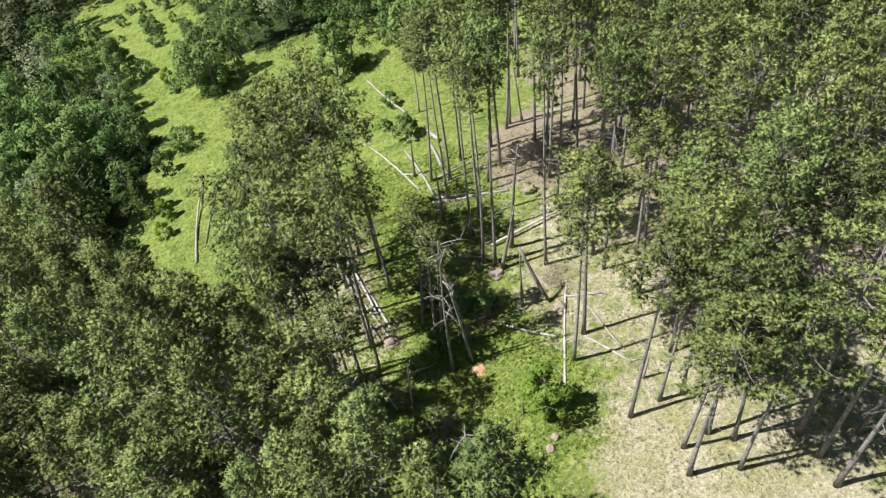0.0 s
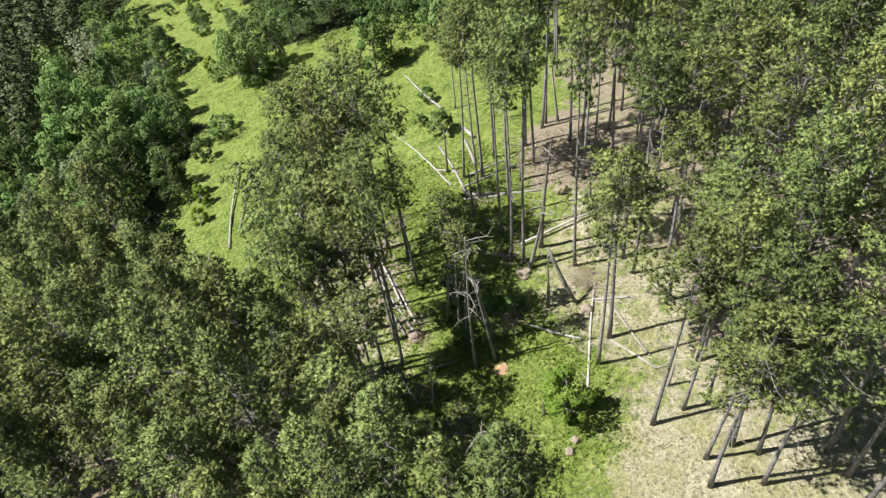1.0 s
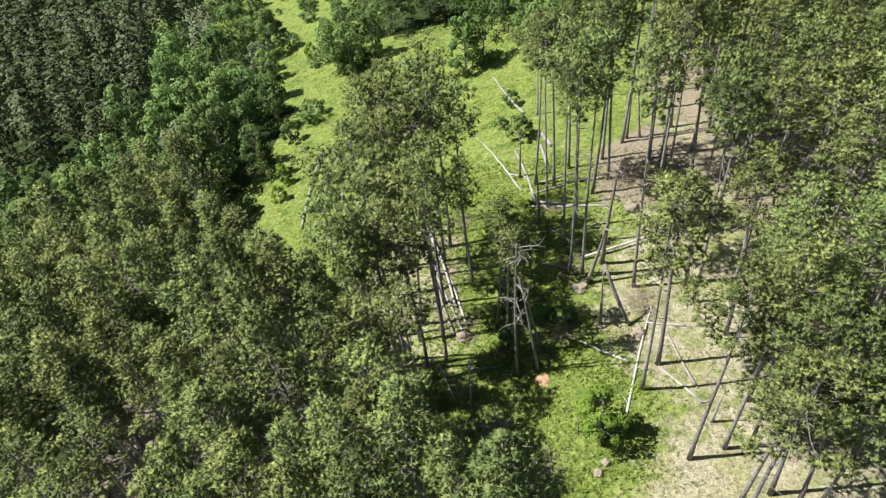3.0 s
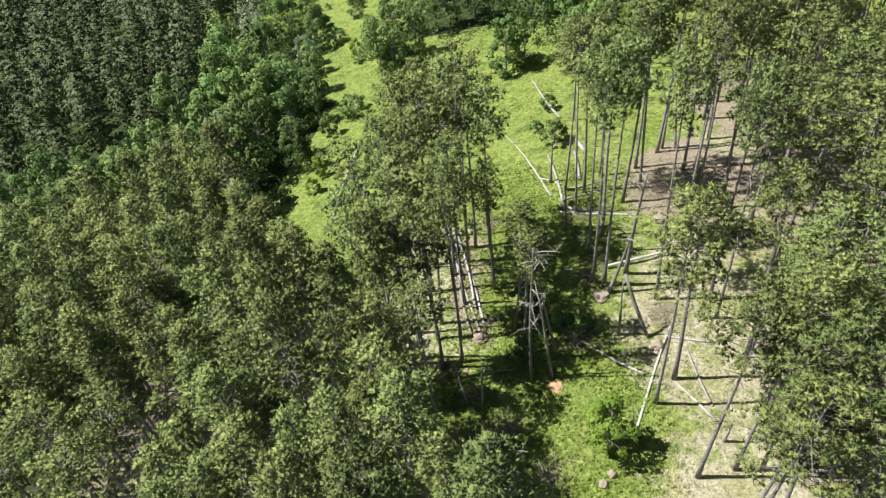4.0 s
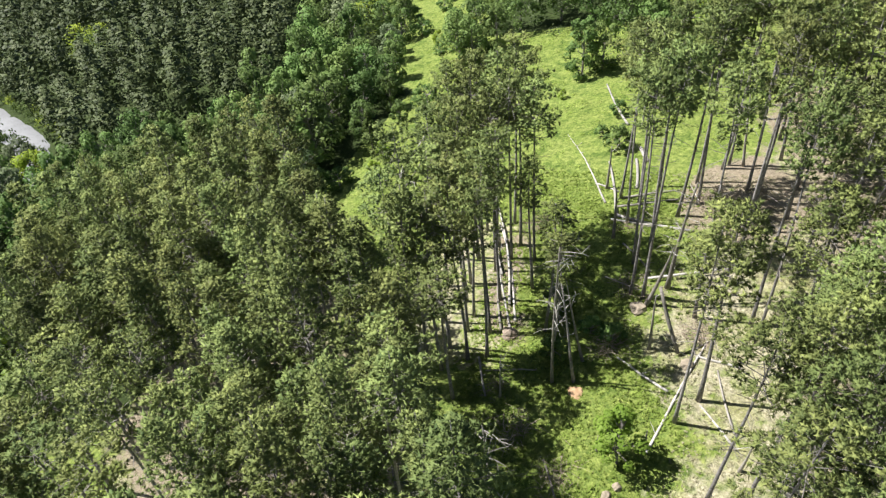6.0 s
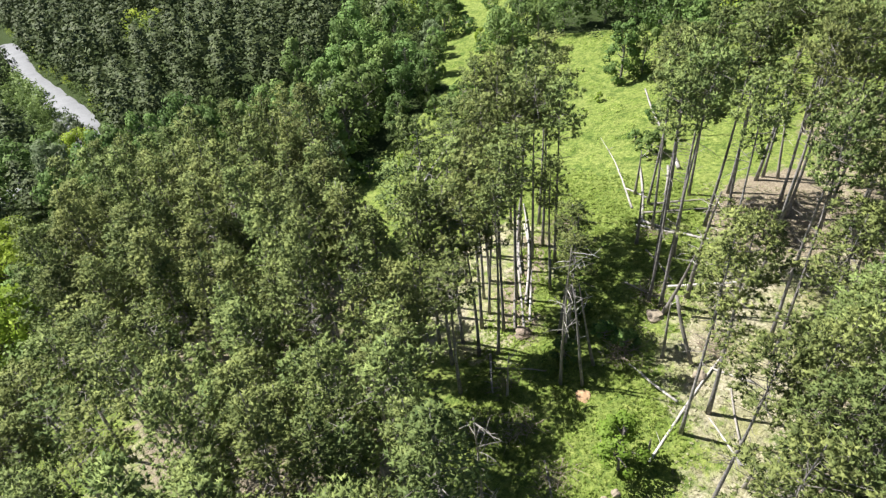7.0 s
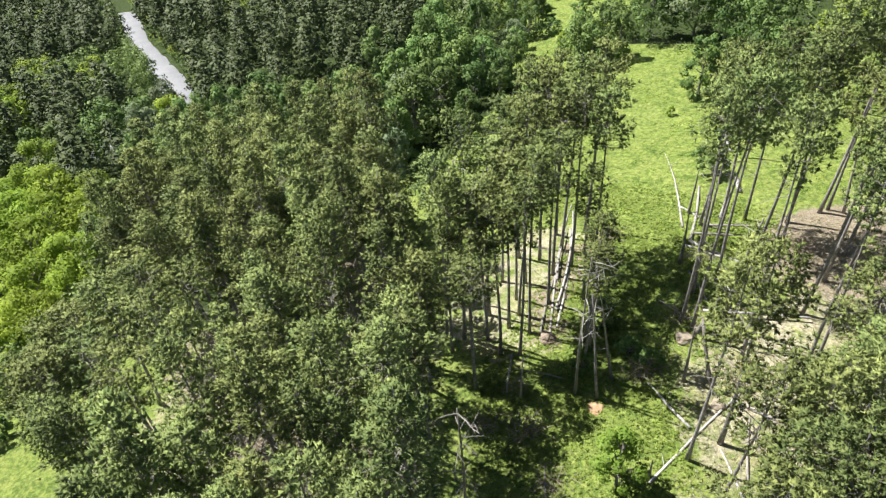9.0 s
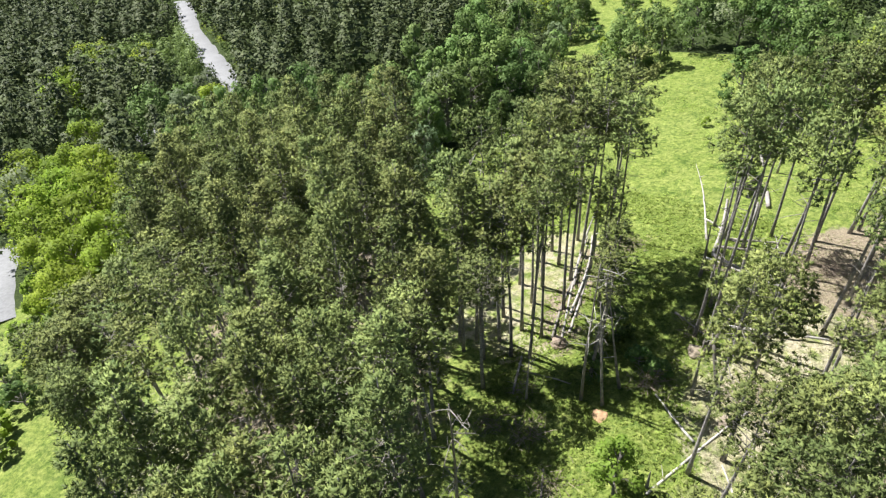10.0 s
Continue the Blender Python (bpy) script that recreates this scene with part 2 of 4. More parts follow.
class Shape:
    """Vertices and faces on the way to one mesh."""

    def __init__(self):
        self.v, self.f, self.n, self.t = [], [], [], []

    def tube(self, pts, radii, sides=6, cap=True):
        base = len(self.v)
        n = len(pts)
        for i, (p, r) in enumerate(zip(pts, radii)):
            d = (pts[min(i + 1, n - 1)] - pts[max(i - 1, 0)]).normalized()
            a = d.cross(Vector((0.31, 0.17, 0.93)) if abs(d.z) < 0.8 else Vector((1, 0, 0))).normalized()
            b = d.cross(a)
            for k in range(sides):
                w = 2 * math.pi * k / sides
                self.v.append(p + (a * math.cos(w) + b * math.sin(w)) * r)
        for i in range(n - 1):
            for k in range(sides):
                k2 = (k + 1) % sides
                self.f.append((base + i * sides + k, base + i * sides + k2, base + (i + 1) * sides + k2, base + (i + 1) * sides + k))
        if cap:
            self.f.append(tuple(base + k for k in range(sides))[::-1])
            self.f.append(tuple(base + (n - 1) * sides + k for k in range(sides)))

    def tuft(self, rnd, p, d, length, width, count, spread=0.75, up=0.1):
        """A brush of pointed needle blades round the shoot direction d."""
        d = d.normalized()
        a = d.orthogonal().normalized()
        b = d.cross(a)
        tone = rnd.random()
        for i in range(count):
            w = 2 * math.pi * (i + rnd.random()) / count
            s = spread * (0.35 + 0.65 * rnd.random())
            out = (d + (a * math.cos(w) + b * math.sin(w)) * s * 1.4).normalized()
            side = out.cross(Vector((rnd.uniform(-1, 1), rnd.uniform(-1, 1), rnd.uniform(-1, 1)))).normalized()
            if side.cross(out).dot(d + Vector((0, 0, 0.4))) > 0:
                side = -side
            self.n += [(d * 0.2 + out + Vector((0, 0, up))).normalized()] * 3
            self.t += [tone] * 3
            foot = p + out * length * 0.08
            q = len(self.v)
            self.v += [foot + side * width, foot - side * width, p + out * length * rnd.uniform(0.75, 1.15)]
            self.f.append((q, q + 1, q + 2))

    def puff(self, rnd, p, d, size, spikes=10, width=0.02, plump=0.4, tone=None):
        """A needle brush on a shoot: a slim uneven core with thin blades standing out and forward."""
        d = d.normalized()
        a = d.orthogonal().normalized()
        a = Matrix.Rotation(rnd.uniform(0, 6.28), 3, d) @ a
        b = d.cross(a)
        tone = min(1.0, max(0.0, rnd.gauss(0.5, 0.2) if tone is None else tone))
        q = len(self.v)
        for k in range(3):
            w = 2.094 * k + rnd.uniform(-0.4, 0.4)
            r = a * math.cos(w) + b * math.sin(w)
            self.v.append(p + r * size * plump * rnd.uniform(0.65, 1.15) + d * size * rnd.uniform(0.1, 0.5))
            self.n.append((r + d * 0.25 + Vector((0, 0, 0.15))).normalized())
        self.v.append(p + (d + (a * rnd.uniform(-1, 1) + b * rnd.uniform(-1, 1)) * 0.3) * size * rnd.uniform(0.7, 1.0))
        self.n.append(d)
        for k in range(3):
            self.f.append((q + k, q + (k + 1) % 3, q + 3))
        for i in range(spikes):
            w = 6.283 * (i + rnd.random()) / spikes
            out = (d * rnd.uniform(0.0, 1.6) + a * math.cos(w) + b * math.sin(w)).normalized()
            side = out.cross(Vector((rnd.uniform(-1, 1), rnd.uniform(-1, 1), rnd.uniform(-1, 1)))).normalized()
            if side.cross(out).dot(d + Vector((0, 0, 0.4))) > 0:
                side = -side
            foot = p + d * size * rnd.uniform(0.0, 0.4) + out * size * 0.15
            self.v += [foot + side * width, foot - side * width, foot + out * size * rnd.uniform(0.6, 1.05)]
            self.n += [(out + Vector((0, 0, 0.15))).normalized()] * 3
            self.f.append((q + 4 + 3 * i, q + 5 + 3 * i, q + 6 + 3 * i))
        self.t += [tone] * (4 + 3 * spikes)

    def leaf(self, rnd, p, size, way=None, tone=0.5):
        """One leaf spray; way: the direction in which its clump bulges there."""
        n = Vector((rnd.gauss(0, 0.7), rnd.gauss(0, 0.7), rnd.gauss(0.5, 0.6))).normalized()
        if way:
            n = (n * 0.9 + way.normalized()).normalized()
            self.n += [(n * 0.4 + way.normalized() * 0.7 + Vector((0, 0, 0.2))).normalized()] * 4
        self.t += [tone] * 4
        a = n.orthogonal().normalized()
        a = Matrix.Rotation(rnd.uniform(0, 6.28), 3, n) @ a
        b = n.cross(a)
        q = len(self.v)
        s = size * rnd.uniform(0.7, 1.3)
        self.v += [p - a * s, p + b * s * 0.62, p + a * s + n * s * 0.25, p - b * s * 0.62]
        self.f += [(q, q + 2, q + 1), (q, q + 3, q + 2)]

    def rounded(self, low, high, amount):
        """Lean the shading of all tufts towards the round form of the whole crown."""
        for i, p in enumerate(self.v):
            c = Vector((p.x, p.y, 1.3 * (p.z - (low * 0.65 + high * 0.35))))
            self.n[i] = (self.n[i] + c.normalized() * amount).normalized()

    def mesh(self, name, mat=None, smooth=False):
        me = bpy.data.meshes.new(name)
        me.from_pydata([tuple(p) for p in self.v], [], self.f)
        if mat:
            me.materials.append(mat)
        if self.n and len(self.n) == len(self.v):
            me.polygons.foreach_set("use_smooth", [True] * len(me.polygons))
            me.normals_split_custom_set_from_vertices([tuple(q) for q in self.n])
        if self.t and len(self.t) == len(self.v):
            tone_layer(me, self.t)
        if smooth:
            me.polygons.foreach_set("use_smooth", [True] * len(me.polygons))
        return me


def trunk_line(rnd, h, wobble=0.012, n=9):
    pts, x, y = [], 0.0, 0.0
    ph, ph2 = rnd.uniform(0, 6.28), rnd.uniform(0, 6.28)
    for i in range(n + 1):
        u = i / n
        pts.append(Vector((h * wobble * math.sin(ph + 3.1 * u) - h * wobble * math.sin(ph), h * wobble * math.sin(ph2 + 2.6 * u) - h * wobble * math.sin(ph2), h * u - (0.25 if i == 0 else 0))))
    return pts


def along(pts, u):
    k = min(len(pts) - 2, int(u * (len(pts) - 1)))
    return pts[k].lerp(pts[k + 1], u * (len(pts) - 1) - k)


def pine(rnd, h=15.0, crown_from=0.58, girth=0.165, wide=1.5, thick=1.0, dead=14, taper=1.7):
    """Plantation pine: bare mast with dead stubs, whorled limbs whose twigs end in close sprays of needle brushes."""
    thing = new("pine_tree")
    line = trunk_line(rnd, h)
    mast, limbs, crown = Shape(), Shape(), Shape()
    n = len(line)
    mast.tube(line, [girth * (1.35 if i == 0 else 1.0) * (1 - 0.86 * (i / (n - 1)) ** 1.15) for i in range(n)], 8)
    for i in range(dead):
        u = rnd.uniform(0.32, crown_from + 0.2)
        p = along(line, u)
        w = rnd.uniform(0, 6.28)
        ln = rnd.uniform(0.3, 1.3) * (0.5 + u)
        d = Vector((math.cos(w), math.sin(w), rnd.uniform(-0.25, 0.25)))
        limbs.tube([p, p + d * ln * 0.6, p + d * ln + Vector((0, 0, rnd.uniform(-0.2, 0.15)))], [0.018, 0.013, 0.005], 3, False)
    u = crown_from
    lop = (rnd.uniform(-0.22, 0.22), rnd.uniform(-0.22, 0.22))
    while u < 0.975:
        v = (u - crown_from) / (1 - crown_from)
        prof = 0.62 + 1.5 * v if v < 0.25 else (1 - ((v - 0.25) / 0.75) ** taper * 0.84)
        m = rnd.choice((4, 5, 5, 6))
        w0 = rnd.uniform(0, 6.28)
        for k in range(m):
            if rnd.random() < (0.3 if v < 0.3 else 0.12):
                continue
            w = w0 + 6.283 * k / m + rnd.uniform(-0.3, 0.3)
            ln = wide * prof * rnd.uniform(0.5, 1.28) * (1 + lop[0] * math.cos(w) + lop[1] * math.sin(w))
            d = Vector((math.cos(w), math.sin(w), -0.1 + 0.75 * v + rnd.uniform(-0.12, 0.15)))
            side = Vector((-math.sin(w), math.cos(w), 0))
            p0 = along(line, u)
            p1 = p0 + d * ln * 0.55
            p2 = p0 + d * ln + Vector((0, 0, 0.22 * ln))
            limbs.tube([p0, p1, p2], [0.026 * (1.2 - v), 0.017 * (1.2 - v), 0.005], 3, False)
            sprays = max(3, int(round(thick * (1.7 + 2.2 * ln))))
            for j in range(sprays):
                a = 1.0 if j == 0 else rnd.uniform(0.2, 1.0) ** 0.75
                q = p0.lerp(p1, a / 0.55) if a < 0.55 else p1.lerp(p2, (a - 0.55) / 0.45)
                sway = 0 if j == 0 else rnd.choice((-1, 1)) * rnd.uniform(0.1, 0.45) * ln * (1.25 - a)
                e = q + side * sway + d * abs(sway) * 0.5 + Vector((0, 0, rnd.uniform(0.0, 0.15)))
                grow = (d * 0.6 + side * (0.9 if sway > 0 else -0.9 if sway else 0) + Vector((0, 0, 0.55))).normalized()
                tone = rnd.gauss(0.5, 0.16)
                for i in range(rnd.choice((3, 4, 4, 5))):
                    off = Vector((rnd.gauss(0, 0.13), rnd.gauss(0, 0.13), rnd.gauss(0, 0.08)))
                    crown.puff(rnd, e + off, grow + off * 5 + Vector((0, 0, 0.2)), rnd.uniform(0.16, 0.28), 7, 0.022, 0.36, tone + rnd.gauss(0, 0.16))
        u += rnd.uniform(0.42, 0.62) / h
    top = line[-1]
    for j in range(9):
        crown.puff(rnd, top + Vector((rnd.gauss(0, 0.13), rnd.gauss(0, 0.13), rnd.uniform(-0.55, 0.05))), Vector((rnd.gauss(0, 0.5), rnd.gauss(0, 0.5), 1)), 0.22, 6, 0.022, 0.45)
    crown.rounded(crown_from * h, h, 0.14)
    part("trunk", mast.mesh("trunk", BARK, True), None, thing)
    tagged(part("branchwork", limbs.mesh("branchwork", BARK_DARK), None, thing), kind="stuff")
    part("crown", crown.mesh("crown", NEEDLE), None, thing)
    return thing


def broadleaf(rnd, h=9.0, wide=3.2, leaves=1500, size=0.16, mat=None, name="broadleaf_tree", low=0.18, lumps=44):
    """Leafy tree: short trunk, forked limbs, crown of leaf clumps with gaps."""
    thing = new(name)
    wood, crown = Shape(), Shape()
    line = trunk_line(rnd, h * 0.8, 0.02, 6)
    wood.tube(line, [0.022 * h * (1 - 0.85 * i / 6) for i in range(7)], 6)
    for k in range(lumps):
        v = rnd.random() ** 0.8
        zc = h * (low + (0.97 - low) * v)
        rr = wide * (0.35 + 0.65 * math.sin(math.pi * min(1, 0.22 + 0.78 * v) ** 1.1)) * math.sqrt(rnd.uniform(0.15, 1.0))
        w = rnd.uniform(0, 6.28)
        c = Vector((rr * math.cos(w), rr * math.sin(w), zc))
        start = along(line, min(0.95, max(0.12, (zc / h - 0.15) / 0.8)))
        wood.tube([start, start.lerp(c, 0.55) + Vector((0, 0, 0.1)), c], [0.05, 0.03, 0.012], 3, False)
        cr = wide * rnd.uniform(0.20, 0.34)
        tone = rnd.random()
        for j in range(leaves // lumps):
            g = Vector((rnd.gauss(0, 1), rnd.gauss(0, 1), rnd.gauss(0.35, 0.8)))
            g = g.normalized() * rnd.uniform(0.6, 1.0) * cr
            crown.leaf(rnd, c + g, size, g, tone)
    crown.rounded(low * h, h, 0.4)
    part("trunk", wood.mesh("trunk", BARK_DARK), None, thing)
    part("crown", crown.mesh("crown", mat or LEAF), None, thing)
    return thing


def place(thing, x, y, scale=1.0, turn=None, lean=(0, 0), sink=0.0, rnd=R, tall=1.0):
    w = rnd.uniform(0, 360) if turn is None else turn
    m = pose(x, y, height(x, y) - sink, lean[0], lean[1], 0) @ pose(0, 0, 0, 0, 0, w) @ Matrix.Diagonal((scale, scale, scale * tall, 1))
    return m


# ---- ground ----
def axis(lo, hi, step, far):
    a = list(np.arange(lo, hi + 1e-6, step))
    s, v = step, hi
    while v < far:
        s *= 1.35
        v += s
        a.append(v)
    s, v = step, lo
    while v > -far:
        s *= 1.35
        v -= s
        a.insert(0, v)
    return a


def build_ground():
    xs, ys = axis(-45, 32, 0.6, 3000), axis(0, 92, 0.6, 3000)
    verts = [(x, y, height(x, y)) for y in ys for x in xs]
    w = len(xs)
    faces = [(j * w + i, j * w + i + 1, (j + 1) * w + i + 1, (j + 1) * w + i) for j in range(len(ys) - 1) for i in range(w - 1)]
    me = bpy.data.meshes.new("ground")
    me.from_pydata(verts, [], faces)
    me.polygons.foreach_set("use_smooth", [True] * len(me.polygons))
    col = me.color_attributes.new("cover", "FLOAT_COLOR", "POINT")
    vals = np.zeros((len(verts), 4), dtype=np.float32)
    for k, (x, y, z) in enumerate(verts):
        wob = 2.2 * noise.noise((x * 0.25, y * 0.25, 7))
        dry = (1 if inside(DRY, x, y) else -1) * reach(DRY, x, y) + wob
        wood = max((1 if inside(p, x, y) else -1) * reach(p, x, y) for p in (WEST_STAND, EAST_STAND)) + wob
        bare = (1 if inside(LITTER, x, y) else -1) * reach(LITTER, x, y) + 0.6 * wob
        # Blue channel: woods floor beyond meadow and verge, with painted-in shade
        under_shade = -9.0
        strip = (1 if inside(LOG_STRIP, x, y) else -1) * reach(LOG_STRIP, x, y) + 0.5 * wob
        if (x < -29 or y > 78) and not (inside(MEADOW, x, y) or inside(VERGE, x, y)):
            under_shade = min(4.0, reach(MEADOW, x, y), reach(VERGE, x, y)) + 0.5 * wob
        floor = (1 if inside(TRUNK_FLOOR, x, y) else -1) * reach(TRUNK_FLOOR, x, y) + wob
        corner = (1 if inside(OPEN_CORNER, x, y) else -1) * reach(OPEN_CORNER, x, y) + wob
        floor = max(floor, corner)
        pale = math.hypot((x - 10) / 6, (y - 13) / 5)
        vals[k] = (soft_step(-2.5, 2.5, dry) * (0.46 + 0.4 * soft_step(1.4, 0.5, pale)) + 0.42 * soft_step(-1, 1.5, floor), max(0.5 * soft_step(-1.5, 3.0, wood), 0.85 * soft_step(-1.0, 1.5, bare), 0.7 * soft_step(-0.8, 0.8, strip)), soft_step(-0.5, 2.5, under_shade), 1)
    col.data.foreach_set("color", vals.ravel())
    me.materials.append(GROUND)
    return tagged(new("ground", me), "sunny hillside of bright grass, dry straw and needle litter", "ground", kind="structure")


build_ground()


def build_road(name, route, label):
    s = Shape()
    pts = []
    for (ax, ay), (bx, by) in zip(route, route[1:]):
        k = max(2, int(math.hypot(bx - ax, by - ay) / 3))
        pts += [(ax + (bx - ax) * i / k, ay + (by - ay) * i / k) for i in range(k)]
    n = len(pts)
    pts = [(sum(pts[min(n - 1, max(0, i + o))][0] for o in range(-3, 4)) / 7, sum(pts[min(n - 1, max(0, i + o))][1] for o in range(-3, 4)) / 7) for i in range(n)]
    for i, (x, y) in enumerate(pts):
        a, b = pts[max(0, i - 1)], pts[min(n - 1, i + 1)]
        dx, dy = b[0] - a[0], b[1] - a[1]
        ln = math.hypot(dx, dy) + 1e-9
        nx, ny = -dy / ln, dx / ln
        hw = ROAD_HALF * (1 + 0.22 * noise.noise((x * 0.22, y * 0.22, 1)))
        zc = max(height(x + nx * o, y + ny * o) for o in (-hw, 0, hw))
        for o, dz in ((-hw - 1.2, -1.0), (-hw, 0.10), (0, 0.16), (hw, 0.10), (hw + 1.2, -1.0)):
            s.v.append(Vector((x + nx * o, y + ny * o, zc + dz)))
    for i in range(n - 1):
        for k in range(4):
            s.f.append((i * 5 + k, i * 5 + k + 1, i * 5 + k + 6, i * 5 + k + 5))
    return tagged(new(name, s.mesh(name, ROAD, True)), label, "road", kind="structure")


build_road("road", ROAD_LINE, "pale sunlit gravel road winding through the woods")
build_road("road_2", LAYBY_LINE, "pale gravel road end beside bright green shrubs")


def road_gap(x, y):
    return min(math.hypot(x - px, y - py) for px, py in ROAD_FINE)


ROAD_FINE = [(a[0] + (b[0] - a[0]) * k / 12, a[1] + (b[1] - a[1]) * k / 12) for r in (ROAD_LINE[:7], LAYBY_LINE) for a, b in zip(r, r[1:]) for k in range(12)]

# ---- pines ----
PINES = [pine(random.Random(100 + k), 15.0, rf, 0.104, wd, th, 30, 1.25 if k < 6 else 1.9) for k, (rf, wd, th) in enumerate(
    [(0.56, 1.25, 1.0), (0.59, 1.1, 1.0), (0.54, 1.35, 0.95), (0.61, 1.2, 1.0), (0.57, 1.05, 1.0), (0.56, 1.3, 0.9),
     (0.64, 1.75, 1.05), (0.67, 1.65, 1.15), (0.62, 1.85, 1.05), (0.69, 1.7, 1.15), (0.72, 1.0, 0.9), (0.70, 1.1, 0.9), (0.78, 1.5, 1.3), (0.75, 1.55, 1.25),
     (0.70, 1.4, 1.1), (0.73, 1.3, 1.1), (0.69, 1.45, 1.1), (0.74, 1.3, 1.1)])]
for ob in PINES[:6]:
    tagged(ob, "tall pine with dense olive-green needle crown in the closed stand", "tree", "pines of the plantation")
for ob in PINES[6:]:
    tagged(ob, "tall slender pine with a long bare grey trunk and high crown", "tree", "pines of the plantation")
TAKEN = []
USED = set()


def put_tree(kinds, k, m):
    """The first of a kind is moved to its place, the rest are copies."""
    ob = kinds[k]
    if (id(kinds), k) not in USED:
        USED.add((id(kinds), k))
        ob.matrix_basis = m
        return ob
    keep = ob.matrix_basis.copy()
    ob.matrix_basis = Matrix.Identity(4)
    c = copy_thing(ob, m)
    ob.matrix_basis = keep
    return c


def stand_pine(x, y, h=None, lean=None, k=None):
    TAKEN.append((x, y))
    h = h or min(16.0, max(10.5, R.gauss(13.6, 1.25)))
    k = R.randrange(6) if k is None else k
    s = R.uniform(0.92, 1.18)
    m = place(PINES[k], x, y, s, None, lean or (R.gauss(0, 1.2), R.gauss(0, 1.2)), tall=h / 15.0 / s)
    return put_tree(PINES, k, m)


EAST_EDGE = [(8.5, 18.4, 12.8), (10.2, 19.0, 13.2), (11.4, 19.1, 13), (10.4, 16.1, 10.5), (10.2, 14.7, 12.5), (11.8, 16.6, 13), (12.8, 16.0, 12.5),
             (12.5, 14.5, 12), (15.8, 15.7, 14), (16.1, 14.4, 14), (16.2, 13.0, 14), (18.2, 15.1, 14.5), (6.5, 22.5, 13.5), (7.5, 24.3, 13),
             (14.2, 19.5, 13), (-6.9, 18.1, 12), (-5.7, 16.9, 11.5)] + [(-19.3, 5.2, 12), (-16.6, 4.5, 12), (-15.6, 3.4, 12)]
HIGH_CROWNED = [(9.9, 29.0, 13), (9.6, 30.4, 13), (6.5, 30.4, 14)]
NORTH = [(2.1, 34.7, 13.5), (3.3, 31.4, 14), (2.5, 31.7, 13.4), (0.8, 39.4, 12.6), (4.9, 44.7, 13.5), (5.3, 42.2, 13), (4.1, 40.6, 13), (6.5, 46.6, 13.5), (6.9, 47.2, 13), (8.4, 44.2, 13.5),
         (9.0, 42.6, 13), (8.6, 39.4, 13.5), (8.3, 35.6, 13.5), (11.1, 41.1, 13), (-0.3, 42.3, 11.5), (2.3, 44.0, 12), (2.9, 36.6, 12.5), (1.2, 41.9, 12)]
WEST_EDGE = [(-6.5, 34.4, 15), (-6.3, 36.0, 15.2), (-4.7, 34.3, 14.2), (-4.9, 24.9, 13), (-6.05, 24.5, 12.3), (-7.6, 25.3, 13.2), (-7.0, 26.9, 13.4),
             (-5.4, 26.9, 13.5), (-5.85, 30.1, 13.4), (-7.1, 28.3, 13.4), (-7.2, 33.0, 14.2), (-7.4, 23.4, 11.2), (-5.8, 21.4, 10.4), (-8.9, 27.4, 13.6),
             (-9.0, 34.2, 15.6), (-8.2, 36.0, 15.6), (-9.5, 37.5, 15), (-7.6, 38.5, 15), (-8.5, 31.4, 14.5), (-10.5, 35.5, 15.2),
             ]
LOW_EDGE = [(-36, 4.4), (-26.7, 6.5), (-22.4, 4.5), (-14.9, 2.0), (-10.6, 2.0), (-10, -3), (-30, -4)]
SPARSE = [(-19.8, 7.4), (-16.9, 8.1), (-10.3, 6.4), (-9.3, 4.9), (-12.1, 3.8), (-14.4, 5.4)]
CORNER = [(-22.2, 5.2, 12), (-22.0, 6.4, 12.5), (-22.5, 7.4, 12), (-21.8, 8.4, 12.5), (-22.8, 3.8, 11.5), (-15.0, 7.0, 13), (-26.2, 14.0, 12.5),
          (-20.2, 4.6, 12), (-19.2, 6.6, 12.5), (-24.4, 10.4, 12), (-17.6, 9.6, 13), (-20.6, 12.0, 13), (-23.6, 12.6, 12.5), (-18.4, 12.6, 13)]
for n, (x, y, h) in enumerate([(-2.0, 27.8, 10.6), (-4.0, 31.5, 10.2), (-0.9, 25.4, 10.0)]):
    stand_pine(x, y, h, None, 10 + n % 2)
for x, y, h in NORTH + HIGH_CROWNED:
    stand_pine(x, y, h * 1.18, None, R.randrange(12, 14))
for x, y, h in EAST_EDGE:
    stand_pine(x, y, h, None, R.randrange(6, 10))
for x, y, h in WEST_EDGE + CORNER:
    stand_pine(x, y, h, None, R.randrange(14, 18))


def scatter(poly, gap, tries, rnd, clear=1.9):
    xs, ys = [p[0] for p in poly], [p[1] for p in poly]
    out = []
    for _ in range(tries):
        x, y = rnd.uniform(min(xs), max(xs)), rnd.uniform(min(ys), max(ys))
        if inside(poly, x, y) and all((x - a) ** 2 + (y - b) ** 2 > gap * gap for a, b in out) and all((x - a) ** 2 + (y - b) ** 2 > clear * clear for a, b in TAKEN):
            out.append((x, y))
    return out


WEST_CLUMP = [(-8.6, 24.2), (-7.4, 29), (-8, 33), (-8, 37), (-10, 39), (-11.6, 36), (-11.8, 31), (-11.6, 26.5), (-11, 23.5)]
for x, y in scatter(WEST_CLUMP, 2.2, 1500, R, 1.5):
    stand_pine(x, y, R.uniform(13.2, 15.2), None, R.randrange(14, 18))
for x, y in scatter(WEST_STAND, 1.78, 14000, R, 1.55):
    if not inside(OPEN_CORNER, x, y) and not inside(SPARSE, x, y) and not inside(LOW_EDGE, x, y):
        stand_pine(x, y, R.uniform(10.6, 12.0) if x > -8.5 and 15 < y < 25 else None)
